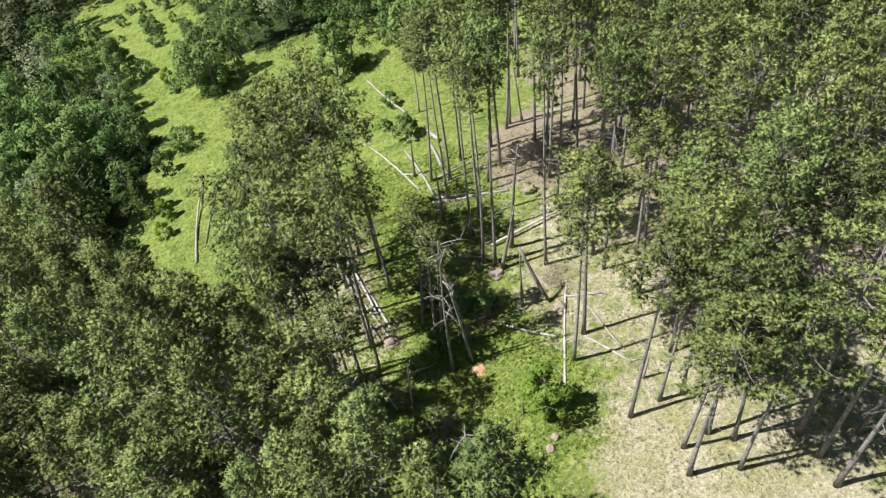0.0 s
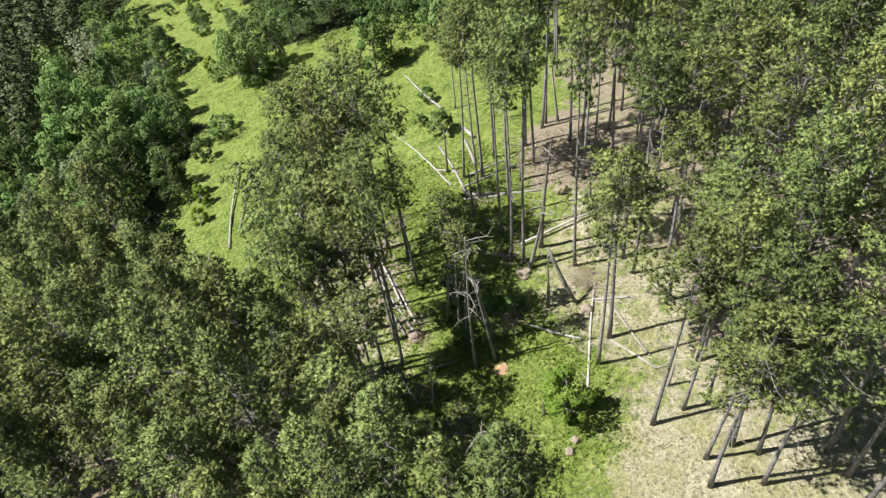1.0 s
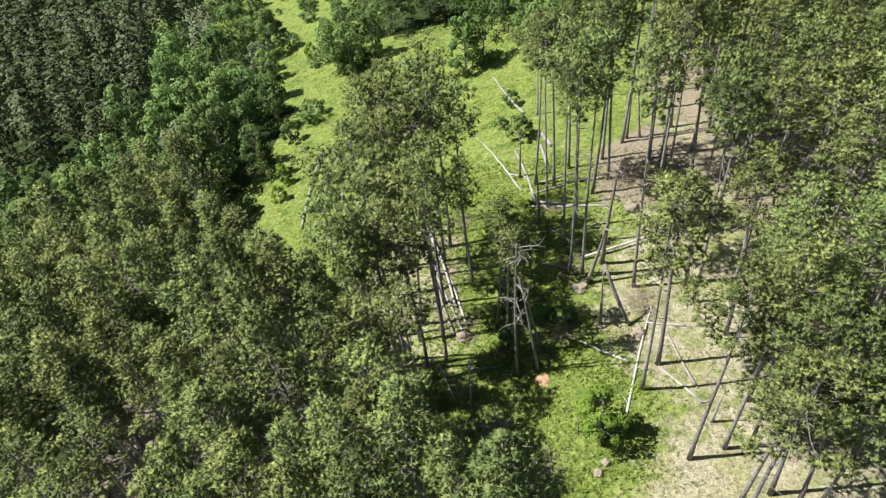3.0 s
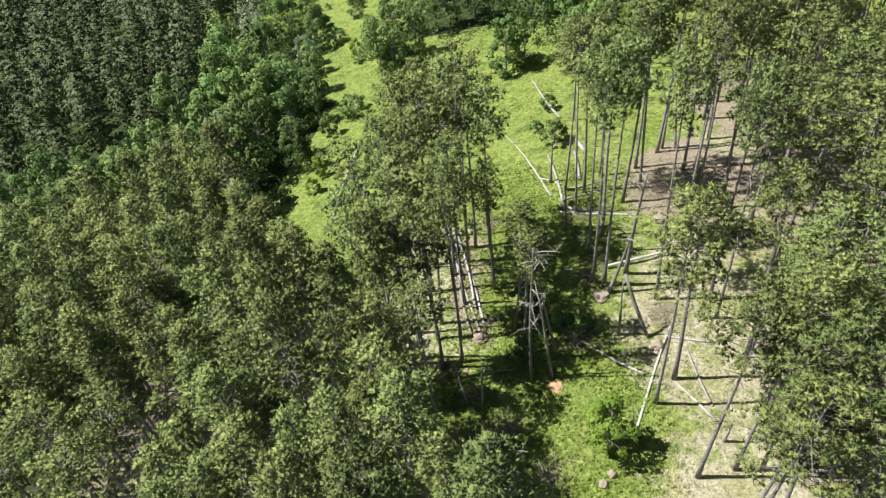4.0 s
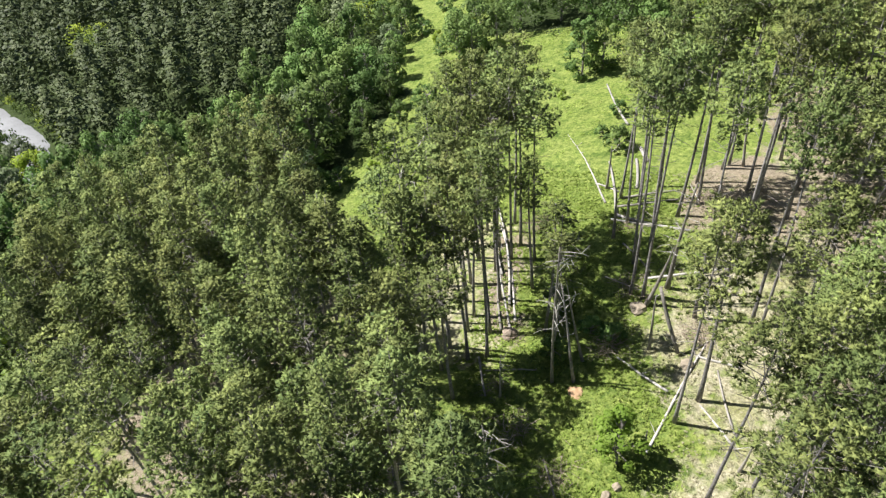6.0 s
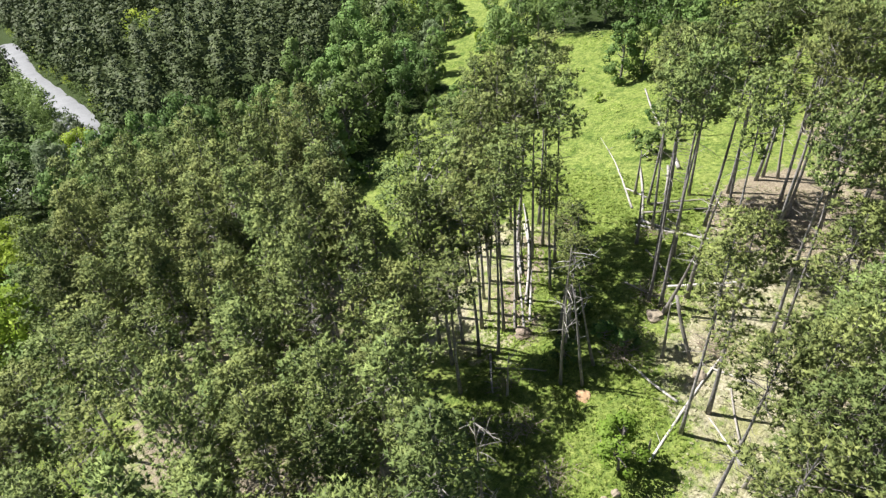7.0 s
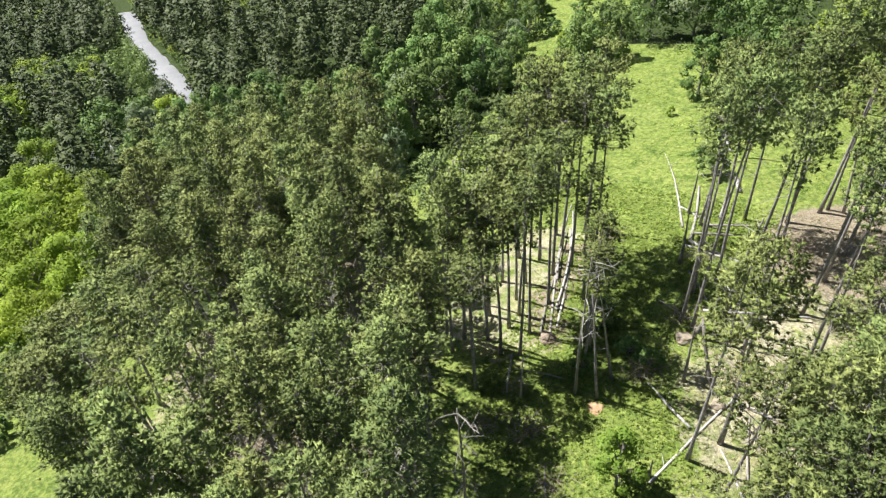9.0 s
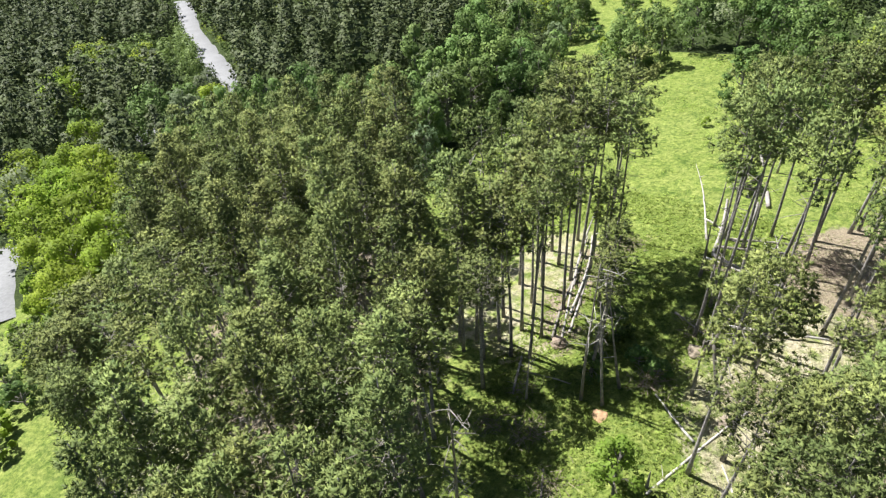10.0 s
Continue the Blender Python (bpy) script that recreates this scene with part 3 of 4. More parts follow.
for x, y in scatter(EAST_STAND, 2.4, 9000, R):
    stand_pine(x, y, None, None, R.randrange(6, 10))

# ---- broadleaf trees and shrubs ----
LEAFY = [broadleaf(random.Random(300 + k), 9.0, wd, lv, 0.205 if mt != LEAF_BRIGHT else 0.18, mt, low=lo, lumps=40) for k, (wd, mt, lv, lo) in enumerate(
    [(3.0, LEAF, 2300, 0.05), (3.6, LEAF, 2500, 0.04), (2.5, LEAF, 2100, 0.04), (3.2, LEAF_SILVER, 2100, 0.06), (3.4, LEAF_BRIGHT, 2500, 0.08)])]
for ob, lb in zip(LEAFY, ("leafy dark green broadleaf tree beside the meadow", "spreading dark green broadleaf tree beside the meadow", "narrow dark green broadleaf tree with low branches",
                          "broadleaf tree with pale silvery green leaves", "bright yellow-green leafy tree in full sun")):
    tagged(ob, lb, "tree", "broadleaf trees")
SHRUBS = [broadleaf(random.Random(340 + k), 3.0, wd, 1000, 0.15, mt, "shrub", 0.04, 20) for k, (wd, mt) in enumerate([(1.5, LEAF), (1.9, LEAF), (1.15, LEAF_BRIGHT)])]
for ob, lb in zip(SHRUBS, ("dark green rounded shrub in the grass", "wide dark green shrub in the grass", "bright green leafy shrub in the grass")):
    tagged(ob, lb, "shrub", "meadow shrubs")


def stand_leafy(x, y, s, k, tall=1.0):
    TAKEN.append((x, y))
    put_tree(LEAFY, k, place(LEAFY[k], x, y, s, sink=0.1, tall=tall))


for x, y, s, k in [(-8.8, 64.5, 0.75, 2), (-7.0, 66.0, 0.6, 0), (-25.6, 71.5, 0.7, 1), (-23.6, 70.5, 0.65, 0), (-21.4, 73.0, 0.7, 2), (-24.6, 74.6, 0.75, 0), (-15.5, 81.0, 0.8, 1),
                   (-27.6, 75.0, 0.65, 2), (-20.4, 79.5, 0.8, 1), (-11.5, 80.0, 0.8, 1), (-8.1, 77.5, 0.8, 0), (-35.6, 73.0, 0.5, 0), (-38.0, 76.0, 0.5, 3), (-43.0, 84.0, 0.6, 0), (-48.5, 89.5, 0.65, 1), (-53.0, 95.0, 0.7, 0), (-50.5, 98.5, 0.6, 2), (-58, 104, 0.7, 1), (-31.5, 63.0, 0.6, 0), (-33.0, 67.5, 0.6, 2), (-29.6, 59.6, 0.5, 2), (-38.5, 80.5, 0.6, 0), (-41.0, 86.5, 0.55, 1), (-45.5, 93.5, 0.6, 2), (-29.0, 52.5, 0.55, 0), (-5.3, 72.5, 0.8, 1), (-2.5, 68.2, 0.75, 2), (-0.2, 62.5, 0.8, 0),
                   (-34.5, 63.5, 0.75, 0), (-32.5, 58.5, 0.6, 1), (-34.5, 54.0, 0.85, 0), (-33.0, 48.5, 0.9, 1), (-31.0, 43.5, 0.9, 2), (-37.5, 68.0, 0.6, 1),
                   (-55.5, 15.5, 0.95, 4), (-51, 16.5, 0.95, 4), (-47, 13.5, 0.95, 4), (-43, 11.2, 0.85, 4), (-39.5, 12.5, 0.8, 4), (-50, 21, 0.95, 4), (-45, 18, 0.8, 2), (-60.5, 16, 0.95, 4), (-46.5, 10.2, 0.8, 4), (-43.5, 15, 0.85, 4), (-38.0, 9.6, 0.7, 4), (-41.2, 8.8, 0.7, 4), (-66.7, 15.4, 1.0, 4), (-66.0, 19.0, 0.9, 4), (-56.4, 12.4, 0.9, 4), (-56.6, 19.6, 1.0, 4), (-64.2, 13.2, 0.8, 4), (-52.6, 11.4, 0.8, 4), (-61.5, 21.0, 0.9, 4), (-47.8, 18.6, 0.9, 4), (-43.6, 12.6, 0.75, 4), (-71, 37.5, 0.95, 0), (-72.4, 42, 0.9, 3), (-71.5, 33, 1.0, 1), (-76, 29, 0.95, 0), (-80.5, 26.5, 0.95, 2), (-74, 25, 0.9, 4), (-69, 40.5, 0.8, 4), (-67.5, 35.5, 0.9, 3), (-84.5, 24, 0.9, 2), (-98, 30, 1.1, 4), (-101, 33, 1.1, 4), (-73.6, 38.6, 0.8, 2), (-75.2, 33.4, 0.8, 2)]:
    stand_leafy(x, y, s, k)
for x, y in scatter(BROADLEAF, 2.9, 7000, R, 2.5):
    if not inside(MEADOW, x, y):
        stand_leafy(x, y, R.uniform(0.55, 0.95), R.choice((0, 0, 1, 2, 2, 2, 3)), R.uniform(0.95, 1.35))
for x, y, s, k in [(-2.0, 49.3, 0.75, 0), (-25.4, 60.4, 0.9, 1), (-26.8, 56.5, 0.8, 0), (-24.2, 45.5, 0.6, 2), (-24.8, 48.5, 0.7, 2),
                   (-0.8, 25.5, 0.6, 0), (-1.6, 29.5, 0.7, 0), (0.8, 28.0, 0.5, 0), (2.2, 27.6, 0.5, 0), (-36, 82, 0.8, 1), (-42, 90, 0.9, 0), (-30, 90, 0.9, 1), (-39, 98, 0.9, 1),
                   (-46.6, 7.8, 1.2, 2), (-43, 7.2, 1.1, 2), (-39.8, 8.0, 1.0, 0), (-37.1, 4.8, 1.0, 2), (-33.4, 2.2, 0.8, 0), (-29.6, -0.4, 0.8, 2), (-35.2, 6.2, 0.8, 2), (-41, 5.0, 1.0, 2), (-36.5, 2.0, 0.9, 0), (-32, 0, 0.9, 2),
                   (-27.6, 44.0, 0.8, 1), (-9.5, 59.5, 0.35, 2), (-3.8, 51.5, 0.4, 0), (-13.2, 41.5, 0.5, 2), (-14.5, 45.0, 0.45, 2), (-3.2, 55.5, 0.5, 0)]:
    put_tree(SHRUBS, k, place(SHRUBS[k], x, y, s, sink=0.05))


sapling = tagged(broadleaf(random.Random(61), 4.1, 1.35, 3200, 0.085, LEAF_FRESH, "sapling", 0.1, 34), "bright green leafy sapling beside a bleached trunk", "tree")
sapling.matrix_basis = place(sapling, 4.2, 19.4, 1.0, 0.4, sink=0.05)

MR = random.Random(77)
for x, y in scatter([(-31, 70), (-40, 84), (-52, 108), (-40, 112), (-30, 90), (-25.5, 79)], 3.6, 300, MR, 1.5)[:22]:
    k = MR.randrange(3)
    put_tree(SHRUBS, k, place(SHRUBS[k], x, y, MR.uniform(0.3, 0.85), sink=0.05))


def spruce(rnd, h=4.0):
    thing = new("young_spruce")
    wood, crown = Shape(), Shape()
    wood.tube([Vector((0, 0, -0.1)), Vector((0, 0, h * 0.5)), Vector((0, 0, h))], [0.06, 0.04, 0.01], 5)
    z = 0.25
    while z < h:
        rr = 0.30 * (h - z) + 0.06
        for k in range(7):
            w = rnd.uniform(0, 6.28)
            for a in (0.35, 0.6, 0.8, 1.0):
                p = Vector((math.cos(w) * rr * a, math.sin(w) * rr * a, z - 0.12 * rr * a))
                crown.tuft(rnd, p, Vector((math.cos(w), math.sin(w), 0.25)), 0.24, 0.05, 6, 0.7)
        z += 0.26
    part("trunk", wood.mesh("trunk", BARK_DARK), None, thing)
    part("crown", crown.mesh("crown", LEAF), None, thing)
    return thing


young = tagged(spruce(random.Random(5)), "small fresh green conifer in front of the dark trees", "tree")
young.matrix_basis = place(young, -27.0, 50.2, 1.15)



def guard_rail(route):
    """Galvanised beam on short posts along the valley road."""
    thing = new("guard_rail")
    for (ax, ay), (bx, by) in zip(route, route[1:]):
        beam, n = Shape(), 6
        pts = [Vector((ax + (bx - ax) * i / n, ay + (by - ay) * i / n, height(ax + (bx - ax) * i / n, ay + (by - ay) * i / n) + 0.78)) for i in range(n + 1)]
        for dz in (0.0, -0.14):
            beam.tube([p + Vector((0, 0, dz)) for p in pts], [0.09] * (n + 1), 6)
        part("beam", beam.mesh("beam", ZINC, True), None, thing)
        for p in pts[::2]:
            post = Shape()
            post.tube([p - Vector((0.1, 0, 0.95)), p - Vector((0.1, 0, -0.05))], [0.06, 0.06], 6)
            part("post", post.mesh("post", ZINC), None, thing)
    return tagged(thing, "galvanised steel guard rail along the valley road", "guard rail")


guard_rail([(-83.5, 22.5), (-81.1, 26.2), (-79.4, 29.6), (-77.8, 34.0), (-78.6, 38.5)])

# ---- far woods ----
def strewn(name, kinds, spots, mats, label, category):
    """Many far trees as one mesh: each kind is a Shape, each spot an index, a place and a size."""
    vs, fs, ms, at = [], [], [], 0
    shapes = [(np.array([tuple(p) for p in k.v]), np.array(k.f), np.array([tuple(p) for p in k.n]), k.t) for k in kinds]
    ns, ts = [], []
    for k, x, y, s, tall, w in spots:
        v, f, o, tn = shapes[k]
        ts.append(tn)
        c, d = math.cos(w), math.sin(w)
        q = np.stack([(v[:, 0] * c - v[:, 1] * d) * s + x, (v[:, 0] * d + v[:, 1] * c) * s + y, v[:, 2] * s * tall + height(x, y)], 1)
        vs.append(q)
        ns.append(np.stack([o[:, 0] * c - o[:, 1] * d, o[:, 0] * d + o[:, 1] * c, o[:, 2]], 1))
        fs.append(f + at)
        ms.append(np.full(len(f), k))
        at += len(v)
    me = bpy.data.meshes.new(name)
    me.from_pydata(np.concatenate(vs), [], np.concatenate(fs))
    for m in mats:
        me.materials.append(m)
    me.polygons.foreach_set("material_index", np.concatenate(ms).astype(np.int32))
    me.polygons.foreach_set("use_smooth", [True] * len(me.polygons))
    me.normals_split_custom_set_from_vertices(np.concatenate(ns))
    tone_layer(me, np.concatenate(ts))
    return tagged(new(name, me), label, category, kind="stuff")


def far_pine(rnd, tiers=11, blades=8, size=0.5):
    """Far conifer: bare foot and tiers of separate limb clumps narrowing to a pointed top."""
    s = Shape()
    h = 14.0
    for k in range(3):
        w = 2.09 * k
        s.f.append((len(s.v), len(s.v) + 1, len(s.v) + 2))
        s.v += [Vector((0.12 * math.cos(w), 0.12 * math.sin(w), -0.3)), Vector((0.12 * math.cos(w + 2.09), 0.12 * math.sin(w + 2.09), -0.3)), Vector((0, 0, h * 0.7))]
        s.n += [Vector((math.cos(w + 1), math.sin(w + 1), 0))] * 3
        s.t += [0.0] * 3
    for k in range(tiers):
        v = (k + rnd.uniform(0, 0.5)) / tiers
        rr = 2.6 * (1 - v ** 1.8) * min(1, 0.7 + 1.5 * v) + 0.12
        m = 6 if v < 0.7 else 4
        w0 = rnd.uniform(0, 6.28)
        for i in range(m):
            w = w0 + 6.283 * i / m + rnd.uniform(-0.35, 0.35)
            tone = min(1.0, max(0.0, rnd.gauss(0.5, 0.22)))
            ln = rr * rnd.uniform(0.7, 1.2)
            out = Vector((math.cos(w), math.sin(w), 0))
            for j in range(blades):
                a = rnd.uniform(0.35, 1.0)
                g = Vector((rnd.gauss(0, 0.24), rnd.gauss(0, 0.24), rnd.gauss(0, 0.13)))
                c = out * ln * a + Vector((0, 0, h * (0.33 + 0.66 * v) + 0.22 * ln * a - 0.15)) + g
                s.leaf(rnd, c, size * 0.56, g * 2 + out * 0.4 + Vector((0, 0, 0.4)), tone)
    s.rounded(h * 0.3, h, 1.0)
    return s


def far_leafy(rnd, wide=3.2, count=18, leaf=0.3):
    s = Shape()
    h = 9.0
    for k in range(18):
        v = rnd.random() ** 0.8
        rr = wide * (0.3 + 0.7 * math.sin(math.pi * (0.22 + 0.75 * v))) * math.sqrt(rnd.uniform(0.1, 1))
        w = rnd.uniform(0, 6.28)
        c = Vector((rr * math.cos(w), rr * math.sin(w), h * (0.04 + 0.9 * v)))
        tone = rnd.random()
        for j in range(count):
            g = Vector((rnd.gauss(0, 1), rnd.gauss(0, 1), rnd.gauss(0, 0.8))).normalized() * rnd.uniform(0.4, 1) * wide * 0.36
            s.leaf(rnd, c + g, leaf, g, tone)
    s.rounded(0.5, h, 0.9)
    return s


FR = random.Random(21)
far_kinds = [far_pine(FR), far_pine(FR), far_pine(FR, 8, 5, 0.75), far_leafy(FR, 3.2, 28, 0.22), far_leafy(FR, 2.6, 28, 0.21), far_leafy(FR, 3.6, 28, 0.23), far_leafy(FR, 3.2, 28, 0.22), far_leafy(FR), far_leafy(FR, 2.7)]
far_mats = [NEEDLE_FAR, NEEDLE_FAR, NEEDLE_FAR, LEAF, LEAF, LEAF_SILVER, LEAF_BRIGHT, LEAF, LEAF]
FAR_X, FAR_Y = [-330, -200, -120, -66, -45, -20, 3, 30], [160, 165, 165, 155, 140, 128, 112, 84]
spots = []
for lot in range(16000):
    x, y = FR.uniform(-330, 40), FR.uniform(-6, 190)
    if any((x - b[1]) ** 2 + (y - b[2]) ** 2 < 15.0 for b in spots):
        continue
    if FR.random() < (0.45 if math.hypot(x, y) > 165 else 0) or y > np.interp(x, FAR_X, FAR_Y) or x < -63 and y < -2 - 0.287 * (x + 63):
        continue
    if any(inside(p, x, y) for p in (WEST_STAND, EAST_STAND, MEADOW, CLEARING, VERGE, BROADLEAF)):
        continue
    if road_gap(x, y) < (3.5 if x < -84 else 5.2) or reach(ROAD_LINE[6:], x, y) < 1.6 or any((x - a) ** 2 + (y - b) ** 2 < 9 for a, b in TAKEN):
        continue
    if (x > -31 and y < 60) or x > 6 and y < 66 or y < -0.03 * x + 1 or (y > 150 and x > -20):
        continue
    if math.hypot(x + 48, y - 16) < 9 or reach([(-96, 57), (-72, 43)], x, y) < 4.0 or x > -28 and y > 84 and FR.random() < 0.2:
        continue
    size = FR.uniform(0.82, 1.2)
    for d in range(3, 46, 3):
        if x < -50 and y > 20 and road_gap(x - 0.87 * d, y + 0.49 * d) < 3.2 and y + 0.49 * d > 48:
            size = min(size, d * 0.033 if d < 27 else d * 0.02)
    if size < 0.2:
        continue
    n = noise.noise((x * 0.03, y * 0.03, 5))
    pines = n + (0.45 if x < -44 - 0.25 * max(0, 50 - y) else -0.3) + (0.5 if x > 5 else 0) + (-0.5 if y < 14 - 0.1 * x and x > -75 else 0)
    k = (FR.randrange(2) if math.hypot(x, y) < 125 else 2) if pines > FR.uniform(-0.1, 0.1) else FR.choice((3, 3, 3, 4, 4, 4, 5, 6))
    if k in (3, 4) and math.hypot(x, y) > 115:
        k += 4
    if y > 76 and x > -28:
        k = FR.choice((3, 4, 3, 5, 0))
    spots.append((k if size > 0.66 else (7 if k != 6 else 6), x, y, size, FR.uniform(0.6, 0.9), FR.uniform(0, 6.28)))

for px, py in ROAD_FINE[6:60:3]:
    o = FR.uniform(3.8, 4.8)
    spots.append((FR.choice((0, 3, 4, 3)), px - 0.4 * o, py - 0.92 * o, FR.uniform(0.7, 0.95), 1.1, FR.uniform(0, 6.28)))
    o = FR.uniform(2.9, 3.7)
    spots.append((FR.choice((6, 7, 8)), px + 0.4 * o, py + 0.92 * o, FR.uniform(0.2, 0.34), 0.9, FR.uniform(0, 6.28)))
for px, py in ROAD_FINE[::2]:
    for side in (-1, 1):
        x, y = px + side * FR.uniform(1.6, 4.2), py + side * FR.uniform(2.0, 4.6)
        if x < -78 and y > 46:
            spots.append((6 if side > 0 and FR.random() < 0.5 else 7, x, y, FR.uniform(0.2, 0.42), 1.0, FR.uniform(0, 6.28)))
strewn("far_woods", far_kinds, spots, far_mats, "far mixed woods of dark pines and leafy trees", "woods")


# ---- fallen and dead wood ----
def log(p, q, r0=0.14, r1=0.09, mat=None, stubs=4, label="fallen bleached pine log lying in the grass", rise=(0, 0), name="fallen_log", bend=0.02, rnd=R):
    """A fallen trunk between two places on the ground; rise lifts the ends."""
    thing = new(name)
    r0, r1 = r0 * 0.78, r1 * 0.78
    s = Shape()
    a = Vector((p[0], p[1], height(*p) + r0 * 0.8 + rise[0]))
    b = Vector((q[0], q[1], height(*q) + r1 * 0.8 + rise[1]))
    ln = (b - a).length
    side = (b - a).cross(Vector((0, 0, 1))).normalized()
    n = max(4, int(ln / 1.2))
    pts, ph = [], rnd.uniform(0, 6.28)
    for i in range(n + 1):
        u = i / n
        c = a.lerp(b, u) + side * math.sin(ph + 3 * u) * bend * ln - side * math.sin(ph) * bend * ln * (1 - u) - side * math.sin(ph + 3) * bend * ln * u
        if not any(rise):
            c.z = max(c.z, height(c.x, c.y) + (r0 + (r1 - r0) * u) * 0.6)
        pts.append(c)
    s.tube(pts, [(r0 + (r1 - r0) * i / n) * rnd.uniform(0.93, 1.07) for i in range(n + 1)], 8)
    part("trunk", s.mesh("trunk", mat or DEADWOOD, True), None, thing)
    for _ in range(stubs):
        t = Shape()
        c = pts[rnd.randrange(1, len(pts))]
        d = (side * rnd.uniform(-1, 1) + Vector((0, 0, rnd.uniform(0.2, 1))) + (b - a).normalized() * 0.4).normalized() * rnd.uniform(0.2, 0.8)
        t.tube([c, c + d * 0.6, c + d + Vector((0, 0, -0.05))], [0.03, 0.02, 0.008], 4)
        part("branch_stub", t.mesh("branch_stub", mat or DEADWOOD), None, thing)
    return tagged(thing, label, "log", "fallen logs")


log((-5.6, 61.9), (-1.9, 53.5), 0.10, 0.14, stubs=3)
log((-0.1, 49.5), (0.8, 47.3), 0.20, 0.22, stubs=0, label="short thick sawn log with a pale cut end", bend=0)
log((-0.1, 47.7), (0.7, 43.6), 0.14, 0.17, stubs=2)
log((-2.2, 47.2), (-0.2, 40.3), 0.11, 0.16, stubs=3)
log((-0.2, 40.2), (5.4, 38.9), 0.15, 0.12, stubs=2, bend=0.04)
log((-0.4, 39.6), (2.6, 39.2), 0.12, 0.10, stubs=1)
log((-0.2, 42.3), (3.8, 43.6), 0.12, 0.10, GREYWOOD, 2, "grey fallen log lying across the grass")
log((-0.5, 41.2), (3.9, 42.5), 0.12, 0.10, GREYWOOD, 2, "grey fallen log lying across the grass")
log((-7.0, 52.2), (-1.3, 41.7), 0.02, 0.12, stubs=5, label="long bleached fallen stem with a thick forked butt")
log((-2.6, 44.2), (-0.6, 43.2), 0.10, 0.08, stubs=1)
SR = random.Random(8)
for n, (dx, e, far, up) in enumerate(((0, 0, 5.0, 0), (0.3, 1.2, 1.5, 0), (-0.36, 0.5, -1.0, 0), (0.1, 2.6, 3.6, 0.2), (0.55, 3.8, -0.5, 0), (-0.2, 5.5, 1.0, 0.2))):
    log((-8.2 + dx - 0.42 * far + SR.uniform(-0.5, 0.5), 37.0 + far), (-4.1 + dx - 0.4 * e + SR.uniform(-0.15, 0.15), 26.9 + 0.4 * dx + e), 0.07, 0.12, GREYWOOD if n in (2, 4) else DEADWOOD, 6,
        "long bleached log in a parallel stack of felled trunks", (up, up), bend=0.03, rnd=SR)
log((2.8, 26.3), (5.9, 24.4), 0.07, 0.11, stubs=5)
log((7.0, 27.4), (9.3, 27.1), 0.08, 0.10, stubs=1)
log((7.6, 24.0), (9.5, 21.7), 0.06, 0.09, stubs=2)
log((8.2, 26.6), (9.4, 22.6), 0.06, 0.08, GREYWOOD, 2, "thin grey fallen stem in dry grass")
log((3.3, 33.1), (8.8, 35.1), 0.11, 0.09, stubs=2, rise=(0.2, 0.3))
log((-5.4, 24.8), (-3.9, 21.9), 0.10, 0.08, stubs=3)
log((-20.2, 40.4), (-22.2, 53.3), 0.13, 0.09, stubs=2)
log((-19.8, 42.3), (-20.3, 52.0), 0.07, 0.05, GREYWOOD, 1, "thin grey fallen stem in bright grass")
log((5.47, 20.3), (7.46, 28.6), 0.10, 0.07, stubs=4, label="long bleached log lying towards the leaning trunks")
log((6.0, 27.2), (4.4, 28.2), 0.15, 0.12, GREYWOOD, 2, "broken grey trunk leaning on a standing snag", rise=(0.1, 4.2), name="leaning_trunk")
log((1.0, 36.8), (3.4, 34.0), 0.09, 0.07, GREYWOOD, 3, "grey fallen stem in the shade")
log((0.6, 33.0), (3.0, 31.6), 0.08, 0.05, GREYWOOD, 3, "grey fallen stem in the shade", rise=(0.1, 0.5))
log((-4.6, 23.8), (-1.6, 24.4), 0.06, 0.05, GREYWOOD, 2, "thin grey fallen stem in the shade")
log((0.6, 18.6), (2.0, 16.2), 0.09, 0.07, GREYWOOD, 3, "grey fallen stem in the shade")


def snag(x, y, h, r=0.13, limbs=12, lean=(0, 0), mat=None, label="standing dead pine with bare curled pale branches", rnd=R, reach_=1.3, low=0.35, dull=False):
    thing = new("dead_pine")
    line = trunk_line(rnd, h, 0.012, 8)
    s = Shape()
    s.tube(line, [r * (1.25 if i == 0 else 1) * (1 - 0.75 * i / 8) for i in range(9)], 7)
    part("trunk", s.mesh("trunk", mat or GREYWOOD, True), None, thing)
    for _ in range(limbs):
        t = Shape()
        u = rnd.uniform(low, 0.98)
        p = along(line, u)
        w = rnd.uniform(0, 6.28)
        ln = rnd.uniform(0.4, 1.0) * reach_
        d = Vector((math.cos(w), math.sin(w), rnd.uniform(-0.1, 0.4)))
        droop = rnd.uniform(-0.55, 0.3)
        pts = [p, p + d * ln * 0.4, p + d * ln * 0.75 + Vector((0, 0, droop * 0.3 * ln)), p + d * ln + Vector((0, 0, droop * ln))]
        t.tube(pts, [0.022, 0.017, 0.011, 0.005], 4, False)
        for _ in range(2):
            q = pts[rnd.choice((1, 2))]
            e = Vector((rnd.gauss(0, 1), rnd.gauss(0, 1), rnd.gauss(0.2, 0.6))).normalized() * ln * 0.4
            t.tube([q, q + e * 0.6, q + e], [0.014, 0.01, 0.004], 3, False)
        part("branch", t.mesh("branch", GREYWOOD if dull else DEADWOOD), None, thing)
    thing.matrix_basis = pose(x, y, height(x, y), *lean, 0)
    return tagged(thing, label, "dead tree", "dead pines")


